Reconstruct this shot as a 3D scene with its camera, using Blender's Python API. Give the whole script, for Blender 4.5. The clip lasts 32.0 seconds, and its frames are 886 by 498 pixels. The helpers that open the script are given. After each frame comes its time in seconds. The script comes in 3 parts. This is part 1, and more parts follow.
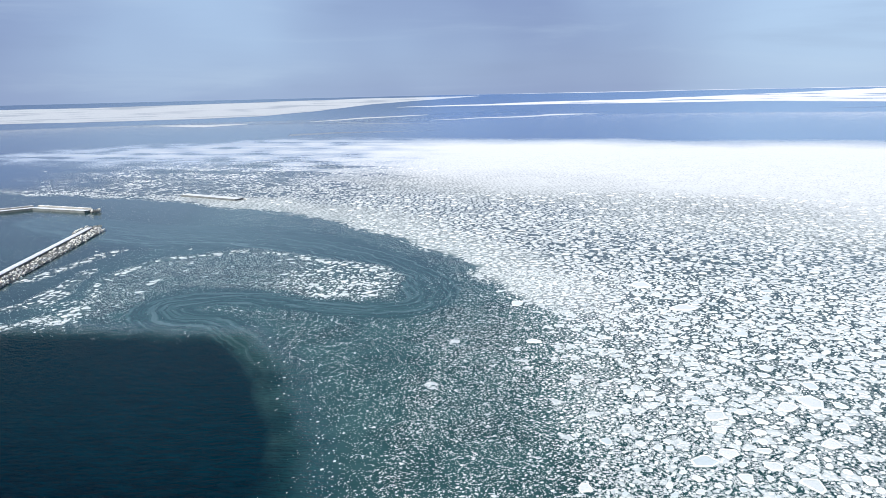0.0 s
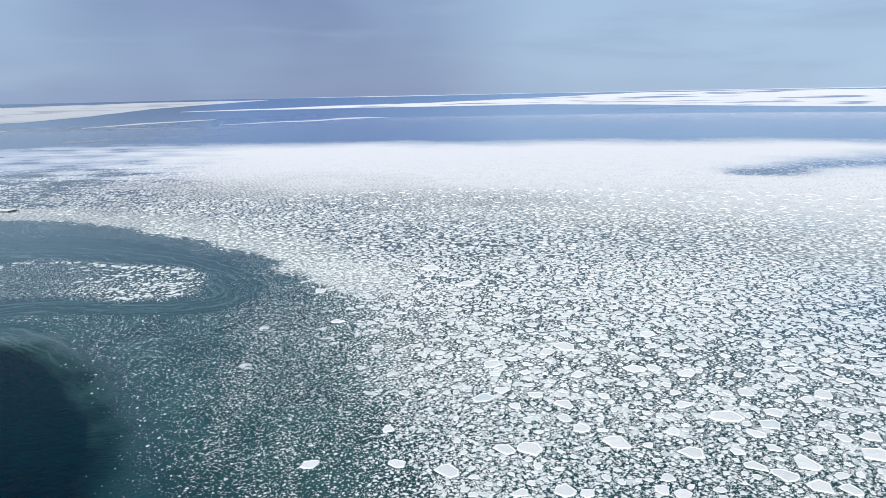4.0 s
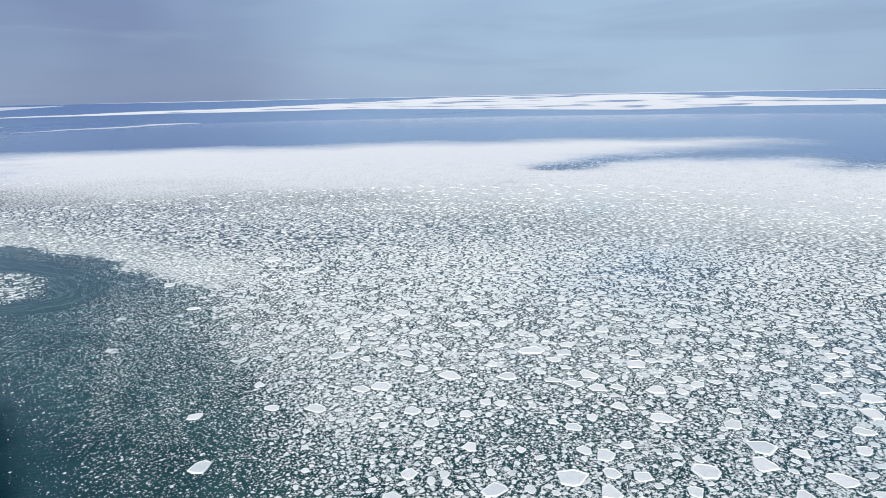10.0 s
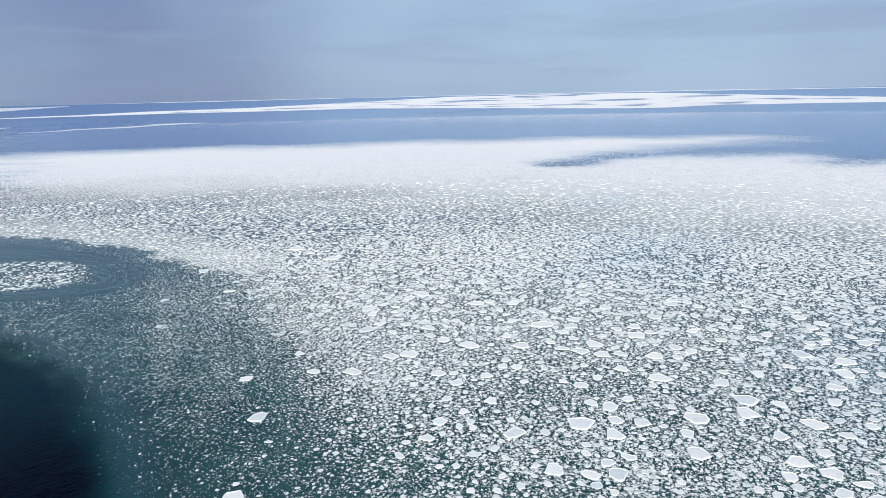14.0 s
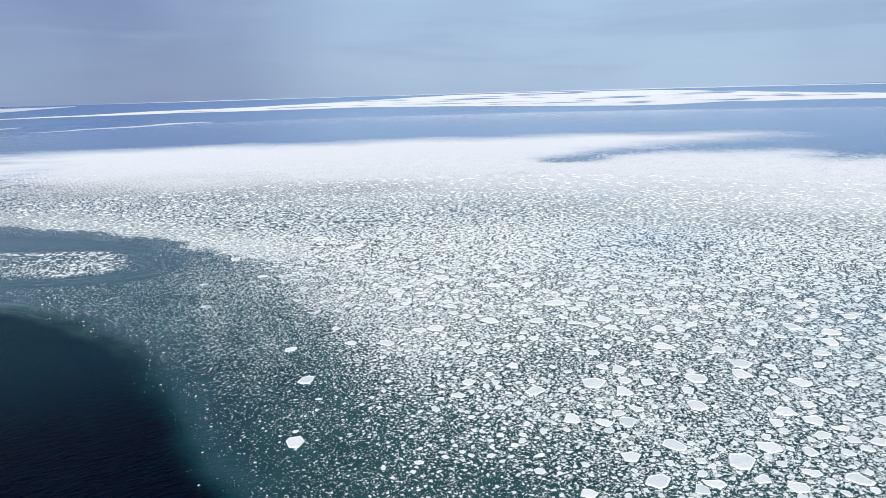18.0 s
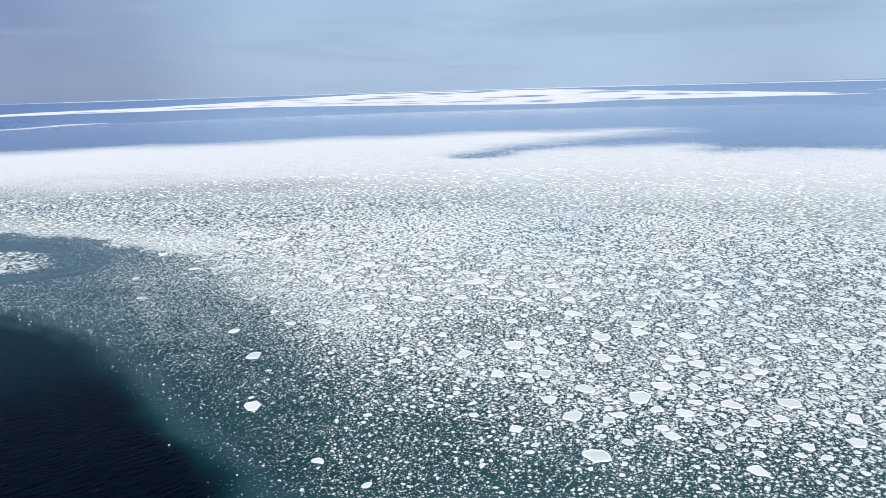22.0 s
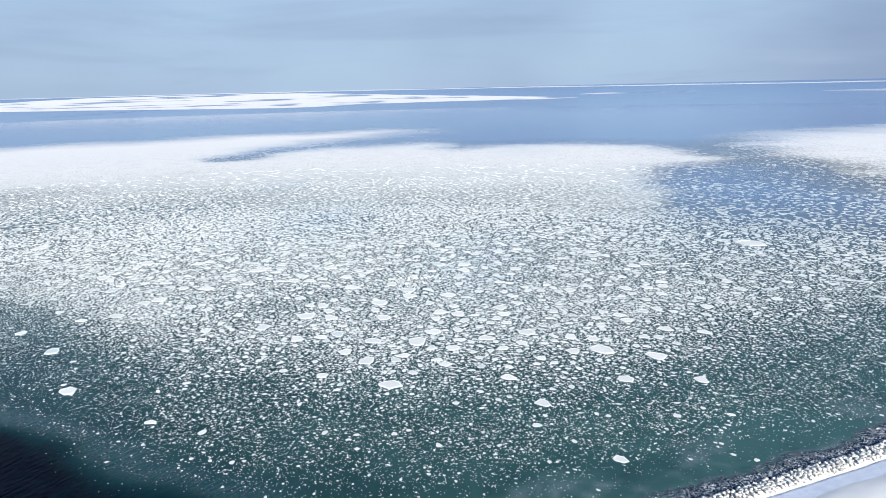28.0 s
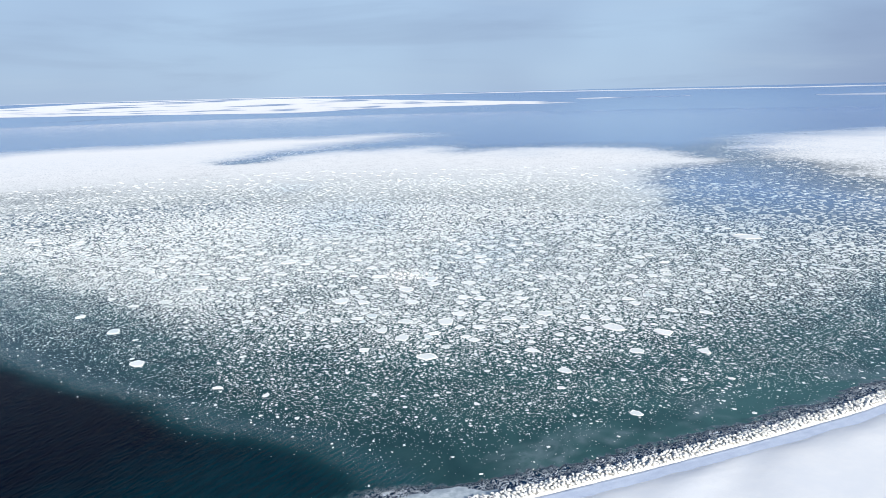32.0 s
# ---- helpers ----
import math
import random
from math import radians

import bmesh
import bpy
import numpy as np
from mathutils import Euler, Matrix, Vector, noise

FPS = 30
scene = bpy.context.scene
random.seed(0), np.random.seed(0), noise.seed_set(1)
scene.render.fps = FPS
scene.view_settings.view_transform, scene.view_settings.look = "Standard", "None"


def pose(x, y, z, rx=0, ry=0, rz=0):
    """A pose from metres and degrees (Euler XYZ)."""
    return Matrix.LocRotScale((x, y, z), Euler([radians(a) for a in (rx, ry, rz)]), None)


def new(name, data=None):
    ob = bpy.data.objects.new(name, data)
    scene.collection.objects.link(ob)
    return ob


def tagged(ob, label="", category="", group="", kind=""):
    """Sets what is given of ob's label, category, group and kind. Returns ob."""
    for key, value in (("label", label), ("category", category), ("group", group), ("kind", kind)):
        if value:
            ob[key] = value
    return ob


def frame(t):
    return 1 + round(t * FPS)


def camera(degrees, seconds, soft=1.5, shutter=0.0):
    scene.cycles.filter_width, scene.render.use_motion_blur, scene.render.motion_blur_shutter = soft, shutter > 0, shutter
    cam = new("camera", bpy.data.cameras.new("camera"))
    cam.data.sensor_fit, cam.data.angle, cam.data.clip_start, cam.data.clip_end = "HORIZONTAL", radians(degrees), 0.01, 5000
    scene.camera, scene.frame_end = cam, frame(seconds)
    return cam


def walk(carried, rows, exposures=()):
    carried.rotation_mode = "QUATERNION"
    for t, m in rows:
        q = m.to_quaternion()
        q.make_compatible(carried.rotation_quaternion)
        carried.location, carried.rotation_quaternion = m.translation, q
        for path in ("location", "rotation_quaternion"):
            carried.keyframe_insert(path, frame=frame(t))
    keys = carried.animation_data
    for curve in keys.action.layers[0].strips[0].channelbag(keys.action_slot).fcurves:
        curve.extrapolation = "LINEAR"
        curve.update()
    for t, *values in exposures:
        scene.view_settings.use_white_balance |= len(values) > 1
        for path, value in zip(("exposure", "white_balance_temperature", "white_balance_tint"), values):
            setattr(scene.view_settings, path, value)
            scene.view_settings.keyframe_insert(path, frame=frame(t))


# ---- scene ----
cam = camera(63.1, 32.0, soft=0.85)
# seconds, eye, tilt from straight down, turn to the left of +y, lean
PATH = [
    (0, (0.03, 0.03, 100.00), 77.666, 0.001, -1.281),
    (0.5, (0.29, -3.57, 99.09), 77.753, -1.910, -0.992),
    (1, (0.28, -7.47, 98.41), 77.814, -3.953, -0.895),
    (1.5, (0.12, -11.85, 98.11), 77.832, -6.065, -0.989),
    (2, (-0.26, -16.03, 98.36), 77.818, -8.264, -0.974),
    (2.5, (-0.70, -20.08, 98.77), 77.773, -10.335, -1.092),
    (4.5, (-6.05, -35.75, 100.04), 77.638, -18.092, -1.148),
    (5, (-7.77, -39.43, 100.03), 77.649, -19.962, -1.141),
    (5.5, (-9.45, -43.08, 99.98), 77.636, -21.814, -1.163),
    (6, (-10.97, -46.78, 99.69), 77.686, -23.534, -1.161),
    (7, (-14.19, -53.68, 99.55), 77.678, -27.326, -1.171),
    (8, (-19.33, -60.29, 99.20), 77.789, -30.351, -1.106),
    (9, (-24.03, -66.51, 99.37), 77.804, -30.399, -1.145),
    (10, (-29.40, -72.41, 99.87), 77.749, -30.457, -1.157),
    (11.5, (-38.03, -81.21, 100.16), 77.731, -30.477, -1.204),
    (13, (-46.25, -89.86, 99.92), 77.730, -30.409, -1.270),
    (14.5, (-54.60, -97.88, 100.04), 77.682, -30.326, -1.358),
    (16.5, (-65.94, -108.74, 100.31), 77.610, -30.184, -1.522),
    (18, (-74.43, -116.07, 100.25), 77.576, -30.154, -1.630),
    (19, (-79.92, -120.94, 99.84), 77.594, -30.354, -1.708),
    (20, (-85.61, -126.11, 99.88), 77.521, -31.626, -1.745),
    (21, (-91.52, -130.73, 99.61), 77.458, -34.049, -1.755),
    (22, (-97.77, -135.94, 99.58), 77.344, -37.512, -1.697),
    (23, (-104.10, -140.47, 99.49), 77.266, -41.072, -1.647),
    (24, (-110.13, -145.03, 99.49), 77.187, -44.566, -1.603),
    (25, (-117.66, -148.67, 99.56), 77.155, -48.642, -1.418),
    (26, (-125.26, -152.39, 99.68), 77.117, -52.507, -1.312),
    (26.5, (-128.93, -153.79, 99.94), 77.054, -54.392, -1.320),
    (28.5, (-144.01, -159.13, 99.75), 77.208, -57.659, -1.375),
    (30, (-156.03, -161.37, 99.93), 77.361, -57.687, -1.435),
    (32, (-172.65, -162.89, 99.70), 77.513, -57.767, -1.461),
]


def eye_pose(eye, tilt, turn, lean):
    return pose(*eye, 0, 0, turn) @ pose(0, 0, 0, tilt) @ pose(0, 0, 0, 0, 0, lean)


walk(cam, [(t, eye_pose(eye, tilt, turn, lean)) for t, eye, tilt, turn, lean in PATH],
     exposures=[(0.0, 0.20), (1.0, 0.08), (4.5, -0.04), (9.0, -0.15), (14.5, -0.10), (19.0, -0.02), (26.0, 0.0), (32.0, 0.03)])

# ---------------------------------------------------------------- world and sun
SUN_EL, SUN_AZ = radians(29.0), radians(214.0)
world = bpy.data.worlds.new("winter_sky")
scene.world = world
world.use_nodes = True


class Nodes:
    """Short calls for building a node tree."""

    def __init__(self, tree):
        self.tree = tree

    def add(self, kind, **settings):
        n = self.tree.nodes.new(kind)
        for key, value in settings.items():
            if key == "blend":
                n.blend_type = value
            elif key == "operation":
                n.operation = value
            elif key == "feature":
                n.feature = value
            elif key == "dims":
                n.noise_dimensions = value
            elif key == "vdims":
                n.voronoi_dimensions = value
            elif key == "attribute":
                n.attribute_name = value
        return n

    def link(self, a, b):
        self.tree.links.new(a, b)

    def put(self, socket, value):
        if isinstance(value, bpy.types.NodeSocket):
            self.link(value, socket)
        else:
            socket.default_value = value

    def math(self, operation, a, b=0.0, c=0.0, clamp=False):
        n = self.add("ShaderNodeMath", operation=operation)
        n.use_clamp = clamp
        for s, v in zip(n.inputs, (a, b, c)):
            self.put(s, v)
        return n.outputs[0]

    def mix(self, f, a, b, blend="MIX"):
        n = self.add("ShaderNodeMixRGB", blend=blend)
        self.put(n.inputs[0], f)
        for s, v in zip(n.inputs[1:], (a, b)):
            self.put(s, v if isinstance(v, bpy.types.NodeSocket) else (*v, 1.0))
        return n.outputs[0]

    def step(self, x, lo, hi, a=0.0, b=1.0):
        n = self.add("ShaderNodeMapRange")
        n.interpolation_type = "SMOOTHSTEP"
        for s, v in zip(n.inputs, (x, lo, hi, a, b)):
            self.put(s, v)
        return n.outputs[0]

    def noise(self, vector, scale, detail=3.0, rough=0.5, warp=0.0):
        n = self.add("ShaderNodeTexNoise", dims="3D")
        self.put(n.inputs["Vector"], vector)
        for key, v in (("Scale", scale), ("Detail", detail), ("Roughness", rough), ("Distortion", warp)):
            self.put(n.inputs[key], v)
        return n.outputs[0]

    def cells(self, vector, scale, feature):
        n = self.add("ShaderNodeTexVoronoi", feature=feature, vdims="2D")
        self.put(n.inputs["Vector"], vector)
        self.put(n.inputs["Scale"], scale)
        return n

    def attr(self, name):
        return self.add("ShaderNodeAttribute", attribute=name).outputs["Fac"]

    def scaled(self, vector, by):
        n = self.add("ShaderNodeVectorMath", operation="MULTIPLY")
        self.put(n.inputs[0], vector)
        n.inputs[1].default_value = by
        return n.outputs[0]


def build_sky():
    w = Nodes(world.node_tree)
    back = world.node_tree.nodes["Background"]
    way = w.add("ShaderNodeTexCoord").outputs["Generated"]
    parts = w.add("ShaderNodeSeparateXYZ")
    w.link(way, parts.inputs[0])
    up = w.math("ADD", w.math("ABSOLUTE", parts.outputs[2]), 0.015)
    above = w.add("ShaderNodeCombineXYZ")
    w.link(parts.outputs[0], above.inputs[0])
    w.link(parts.outputs[1], above.inputs[1])
    w.link(up, above.inputs[2])
    sky = w.add("ShaderNodeTexSky")
    sky.sky_type = "NISHITA"
    sky.sun_disc = False
    sky.sun_elevation, sky.sun_rotation = SUN_EL, SUN_AZ
    w.link(above.outputs[0], sky.inputs[0])
    # thin veil of cloud: long flat banks, broad tone changes along the horizon
    banks = w.noise(w.scaled(way, (1.6, 1.6, 14.0)), 1.6, 5.0, 0.55, 0.4)
    broad = w.noise(w.scaled(way, (1.0, 1.0, 1.4)), 3.1, 2.0, 0.5)
    glow = w.math("ADD", w.math("MULTIPLY", parts.outputs[0], 0.77), w.math("MULTIPLY", parts.outputs[1], 0.64))
    glow = w.math("ADD", w.step(glow, 0.62, 1.0), w.math("MULTIPLY", w.math("SUBTRACT", broad, 0.5), 1.3))

    def toward(bearing, width):
        along = w.math("ADD", w.math("MULTIPLY", parts.outputs[0], math.sin(radians(bearing))), w.math("MULTIPLY", parts.outputs[1], math.cos(radians(bearing))))
        return w.step(along, math.cos(radians(width)), 1.0)

    # a lighter gap in the cloud out over the harbour, a greyer bank beside it
    glow = w.math("ADD", glow, w.math("MULTIPLY", toward(-11, 21), 0.42))
    glow = w.math("SUBTRACT", glow, w.math("MULTIPLY", toward(17, 28), 0.20), clamp=True)
    veil = w.mix(glow, (2.1, 2.85, 5.0), (4.2, 5.85, 8.1))
    veil = w.mix(w.math("MULTIPLY", w.step(banks, 0.50, 0.78), 0.30), veil, (4.9, 6.3, 8.0))
    veil = w.mix(w.math("MULTIPLY", w.step(banks, 0.48, 0.26), 0.24), veil, (1.85, 2.55, 4.35))
    veil = w.mix(w.step(up, 0.15, 0.42), veil, (0.75, 1.5, 3.1))
    thick = 0.90
    w.link(w.mix(thick, sky.outputs[0], veil), back.inputs[0])
    back.inputs[1].default_value = 0.1


build_sky()
sun_data = bpy.data.lights.new("sun", "SUN")
sun_data.energy, sun_data.angle, sun_data.color = 5.6, radians(1.0), (0.985, 0.965, 0.905)
sun = new("sun", sun_data)
to_sun = Vector((math.sin(SUN_AZ) * math.cos(SUN_EL), math.cos(SUN_AZ) * math.cos(SUN_EL), math.sin(SUN_EL)))
sun.matrix_world = Matrix.Translation((-150, -250, 300)) @ to_sun.to_track_quat("Z", "Y").to_matrix().to_4x4()


# ---------------------------------------------------------------- materials
def material(name):
    m = bpy.data.materials.new(name)
    m.use_nodes = True
    return m, Nodes(m.node_tree), m.node_tree.nodes["Principled BSDF"]


def bump(n, bsdf, height, distance, strength=1.0):
    b = n.add("ShaderNodeBump")
    n.put(b.inputs["Height"], height)
    b.inputs["Distance"].default_value = distance
    n.put(b.inputs["Strength"], strength)
    n.link(b.outputs[0], bsdf.inputs["Normal"])


def make_ice(name, single):
    """Floe ice: grey-blue wet slab, whiter snow on the rim, flecked and stained."""
    m, n, bsdf = material(name)
    place = n.add("ShaderNodeNewGeometry")
    pick = n.add("ShaderNodeObjectInfo").outputs["Random"] if single else place.outputs["Random Per Island"]
    where = place.outputs["Position"]
    tone = n.mix(n.step(pick, 0.0, 1.0), (0.77, 0.795, 0.785), (0.89, 0.89, 0.875))
    tone = n.mix(n.math("MULTIPLY", n.step(pick, 0.90, 0.97), 0.5), tone, (0.45, 0.58, 0.62))
    flecks = n.noise(where, 1.7, 4.0, 0.6)
    tone = n.mix(n.math("MULTIPLY", n.step(flecks, 0.50, 0.72), 0.55), tone, (0.56, 0.66, 0.67))
    tone = n.mix(n.math("MULTIPLY", n.attr("rim"), 0.85), tone, (0.91, 0.91, 0.885))
    # blue patches of cloud shade, painted over the floe tone
    tone = n.mix(n.math("MULTIPLY", n.attr("bare"), 0.7), tone, (0.42, 0.58, 0.70))
    n.link(tone, bsdf.inputs["Base Color"])
    bsdf.inputs["Roughness"].default_value = 0.8
    bump(n, bsdf, n.noise(where, 3.5, 3.0), 0.08)
    return m


ICE = make_ice("drift_ice", False)
ICE_SINGLE = make_ice("floe_ice", True)


def make_sea():
    m, n, bsdf = material("sea_surface")
    where = n.add("ShaderNodeNewGeometry").outputs["Position"]
    ice, slush, deep = n.attr("ice"), n.attr("slush"), n.attr("deep")
    foam, flow, far = n.attr("foam"), n.attr("flow"), n.attr("far")
    # water body
    water = n.mix(n.step(n.noise(where, 0.02, 3.0), 0.35, 0.65), (0.009, 0.036, 0.040), (0.017, 0.052, 0.054))
    water = n.mix(n.step(deep, 0.02, 0.45), water, (0.004, 0.045, 0.058))
    pool = n.mix(n.math("MULTIPLY", n.attr("pool"), n.step(deep, 0.72, 1.0)), (0.0001, 0.0165, 0.028), (0.0001, 0.0010, 0.0075))
    # light and dark faces of wind ripples, painted into the pool colour
    swell = n.noise(n.scaled(where, (0.10, 0.42, 1.0)), 1.0, 3.0, 0.55, 0.4)
    pool = n.mix(n.math("MULTIPLY", n.step(swell, 0.40, 0.62, 0.0, 0.5), n.math("SUBTRACT", 1.0, n.math("MULTIPLY", n.attr("pool"), 0.75))), pool, (0.0002, 0.026, 0.042))
    water = n.mix(n.step(deep, 0.45, 1.0), water, pool)
    # blue of cloud-shaded ice, painted into the water colour of the lead
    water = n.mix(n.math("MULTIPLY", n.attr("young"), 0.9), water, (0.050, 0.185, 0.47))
    # grease ice drawn out in streaks along the flow
    streak = n.add("ShaderNodeCombineXYZ")
    swirl = n.math("MULTIPLY", n.math("SUBTRACT", n.noise(where, 0.035, 3.0, 0.55), 0.5), 16.0)
    n.put(streak.inputs[0], n.math("MULTIPLY", n.math("ADD", flow, swirl), 0.30))
    n.put(streak.inputs[1], n.math("MULTIPLY", n.noise(where, 0.012, 2.0), 5.0))
    bands = n.noise(streak.outputs[0], 1.0, 5.0, 0.62, 0.3)
    blotch = n.noise(where, 0.045, 5.0, 0.62, 1.2)
    drawn = n.mix(n.attr("rib"), n.step(blotch, 0.30, 0.66, 0.45, 1.0), n.step(bands, 0.38, 0.64, 0.40, 1.05))
    greasy = n.math("MULTIPLY", slush, drawn, clamp=True)
    water = n.mix(greasy, water, (0.051, 0.128, 0.125))
    pale = n.math("MULTIPLY", n.math("MULTIPLY", n.attr("rib"), n.step(bands, 0.49, 0.64)), 0.75)
    water = n.mix(pale, water, (0.135, 0.215, 0.225))
    water = n.mix(n.math("MULTIPLY", n.attr("milk"), n.step(n.noise(where, 0.12, 4.0, 0.6, 1.5), 0.30, 0.70, 0.15, 0.8)), water, (0.15, 0.21, 0.23))
    # brash: small broken pieces, cells kept or dropped by the local cover
    local = n.math("ADD", ice, n.math("MULTIPLY", n.math("SUBTRACT", n.noise(where, 0.11, 4.0, 0.65), 0.5), n.math("MULTIPLY", n.math("MINIMUM", ice, 0.35), 1.3)))

    bent = n.add("ShaderNodeVectorMath", operation="ADD")
    n.link(where, bent.inputs[0])
    wobble = n.add("ShaderNodeTexNoise", dims="3D")
    n.link(where, wobble.inputs["Vector"])
    wobble.inputs["Scale"].default_value = 0.35
    n.link(n.scaled(wobble.outputs["Color"], (3.2, 3.2, 0.0)), bent.inputs[1])

    def pieces(scale, tight, loose, share, where=where, least=0.0, most=2.0):
        """Angular scraps of uneven size: cells shrunk by a margin of their own."""
        edge = n.cells(where, scale, "DISTANCE_TO_EDGE").outputs["Distance"]
        rnd = n.add("ShaderNodeSeparateColor")
        n.link(n.cells(where, scale, "F1").outputs["Color"], rnd.inputs[0])
        keep = n.math("LESS_THAN", rnd.outputs[0], n.math("MULTIPLY", n.math("SUBTRACT", n.math("MINIMUM", local, most), least), share))
        gap = n.math("ADD", tight, n.math("MULTIPLY", rnd.outputs[2], loose - tight))
        return n.math("MULTIPLY", keep, n.step(n.math("SUBTRACT", edge, gap), 0.0, 0.04)), rnd.outputs[1], rnd.outputs[2]

    crack = n.attr("crack")
    specks, tone_specks, _ = pieces(2.9, 0.10, 0.22, 1.0, most=0.22)
    small, tone_small, _ = pieces(1.55, 0.05, 0.24, 0.85, least=0.04, most=0.72)
    mid, tone_mid, _ = pieces(0.85, 0.04, 0.20, 0.62, bent.outputs[0], 0.20)
    fitted, tone_fitted, _ = pieces(0.46, 0.04, 0.16, 0.42, bent.outputs[0], 0.42)
    large, tone_large, when = pieces(0.20, 0.06, 0.19, 1.35, bent.outputs[0], 0.22)
    large = n.math("MULTIPLY", large, n.math("LESS_THAN", when, crack))
    near = n.math("MAXIMUM", n.math("MAXIMUM", small, mid), n.math("MAXIMUM", specks, fitted))
    joints = n.step(n.cells(bent.outputs[0], 0.13, "DISTANCE_TO_EDGE").outputs["Distance"], 0.02, 0.10)
    joints = n.math("MULTIPLY", n.step(joints, 0.0, 1.0, 0.74, 1.0), n.step(n.noise(n.scaled(where, (1.0, 1.0, 0.0)), 0.05, 4.0, 0.6), 0.36, 0.6, 0.86, 1.0))
    cover = n.math("MAXIMUM", n.math("MULTIPLY", near, n.math("SUBTRACT", 1.0, n.math("MULTIPLY", n.math("MULTIPLY", crack, n.step(local, 0.25, 0.45)), 0.82))), large)
    cover = n.math("MAXIMUM", cover, n.math("MULTIPLY", n.math("MULTIPLY", n.attr("fill"), joints), n.step(local, 0.28, 0.88, 0.0, 1.0)))
    cover = n.mix(n.attr("vast"), cover, local)
    shade = n.mix(n.math("ADD", n.math("MULTIPLY", tone_small, 0.5), n.math("MULTIPLY", tone_mid, 0.5)), (0.57, 0.625, 0.62), (0.86, 0.87, 0.855))
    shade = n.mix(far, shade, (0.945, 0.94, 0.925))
    # brash in the blue zone tinted the same, as painted cloud shade
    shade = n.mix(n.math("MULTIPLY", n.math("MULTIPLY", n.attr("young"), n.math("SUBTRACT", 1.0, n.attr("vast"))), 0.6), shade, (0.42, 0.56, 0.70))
    # far out, thin cover fades to painted blue shade rather than water between floes
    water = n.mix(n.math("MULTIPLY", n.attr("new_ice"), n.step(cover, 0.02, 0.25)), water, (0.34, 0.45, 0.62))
    # surf
    veins = n.noise(where, 0.36, 5.0, 0.65, 2.6)
    veins = n.step(n.math("ABSOLUTE", n.math("SUBTRACT", veins, 0.5)), 0.065, 0.008)
    lacy = n.math("MAXIMUM", veins, n.step(n.noise(where, 0.5, 5.0, 0.7, 1.2), 0.60, 0.67))
    lacy = n.math("MULTIPLY", lacy, n.step(n.noise(where, 0.16, 3.0, 0.6), 0.36, 0.56, 0.35, 1.0))
    froth = n.math("MULTIPLY", foam, lacy, clamp=True)
    water = n.mix(n.math("MULTIPLY", foam, 0.85), water, (0.012, 0.032, 0.075))
    shade_all = n.mix(froth, shade, (0.80, 0.86, 0.92))
    cover = n.math("MAXIMUM", cover, froth)
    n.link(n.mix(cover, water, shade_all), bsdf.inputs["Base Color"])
    n.link(n.step(cover, 0.0, 0.6, 0.09, 0.7), bsdf.inputs["Roughness"])
    bsdf.inputs["IOR"].default_value = 1.33
    n.link(n.step(deep, 0.1, 0.8, 0.5, 0.011), bsdf.inputs["Specular IOR Level"])
    n.link(n.mix(n.step(deep, 0.3, 0.9), (1.0, 1.0, 1.0), (0.22, 0.66, 0.85)), bsdf.inputs["Specular Tint"])
    # wind ripples, calmed by slush; brash stands proud
    ripple = n.noise(n.scaled(where, (0.22, 0.75, 1.0)), 1.0, 4.0, 0.55, 0.5)
    chop = n.noise(n.scaled(where, (0.7, 1.6, 1.0)), 1.0, 2.0)
    waves = n.math("ADD", ripple, n.math("MULTIPLY", chop, 0.25))
    calm = n.math("MULTIPLY", n.math("MULTIPLY", waves, n.step(deep, 0.0, 0.8, 0.16, 2.2)), n.step(far, 0.0, 1.0, 1.0, 0.12))
    bump(n, bsdf, n.math("ADD", n.math("MULTIPLY", calm, 1.0), n.math("MULTIPLY", cover, 0.25)), 0.55)
    return m


SEA = make_sea()


def make_plain(name, dark, light, scale, rough, relief, fine=6.0, spots=None):
    """A dull mineral or snow surface with tone at two scales."""
    m, n, bsdf = material(name)
    geo = n.add("ShaderNodeNewGeometry")
    where = geo.outputs["Position"]
    tone = n.mix(n.step(n.noise(where, scale, 4.0, 0.6), 0.3, 0.7), dark, light)
    grain = n.noise(where, fine, 3.0, 0.6)
    tone = n.mix(n.math("MULTIPLY", n.step(grain, 0.45, 0.75), 0.35), tone, dark)
    if spots:
        tone = n.mix(n.math("MULTIPLY", n.step(n.noise(where, scale * 4.0, 5.0, 0.7), 0.60, 0.72), 0.7), tone, spots)
    pick = n.add("ShaderNodeObjectInfo").outputs["Random"]
    tone = n.mix(0.12, tone, n.mix(pick, dark, light))
    n.link(tone, bsdf.inputs["Base Color"])
    bsdf.inputs["Roughness"].default_value = rough
    bump(n, bsdf, n.math("ADD", n.noise(where, fine, 4.0), n.math("MULTIPLY", n.noise(where, scale, 3.0), 2.0)), relief)
    return m


SNOW = make_plain("wind_packed_snow", (0.80, 0.82, 0.85), (0.88, 0.88, 0.88), 0.06, 0.75, 0.05, 0.5)
# the blue shade lying on the track is put into its snow colour
SNOW_ROAD = make_plain("shaded_trodden_snow", (0.47, 0.54, 0.68), (0.58, 0.65, 0.78), 0.25, 0.6, 0.06, 2.2, spots=(0.38, 0.44, 0.56))
CRUST = make_plain("iced_snow_crust", (0.74, 0.72, 0.67), (0.90, 0.885, 0.84), 0.7, 0.6, 0.12, 3.0)
CONCRETE = make_plain("sea_worn_concrete", (0.20, 0.20, 0.19), (0.36, 0.35, 0.33), 0.5, 0.85, 0.05, 5.0)
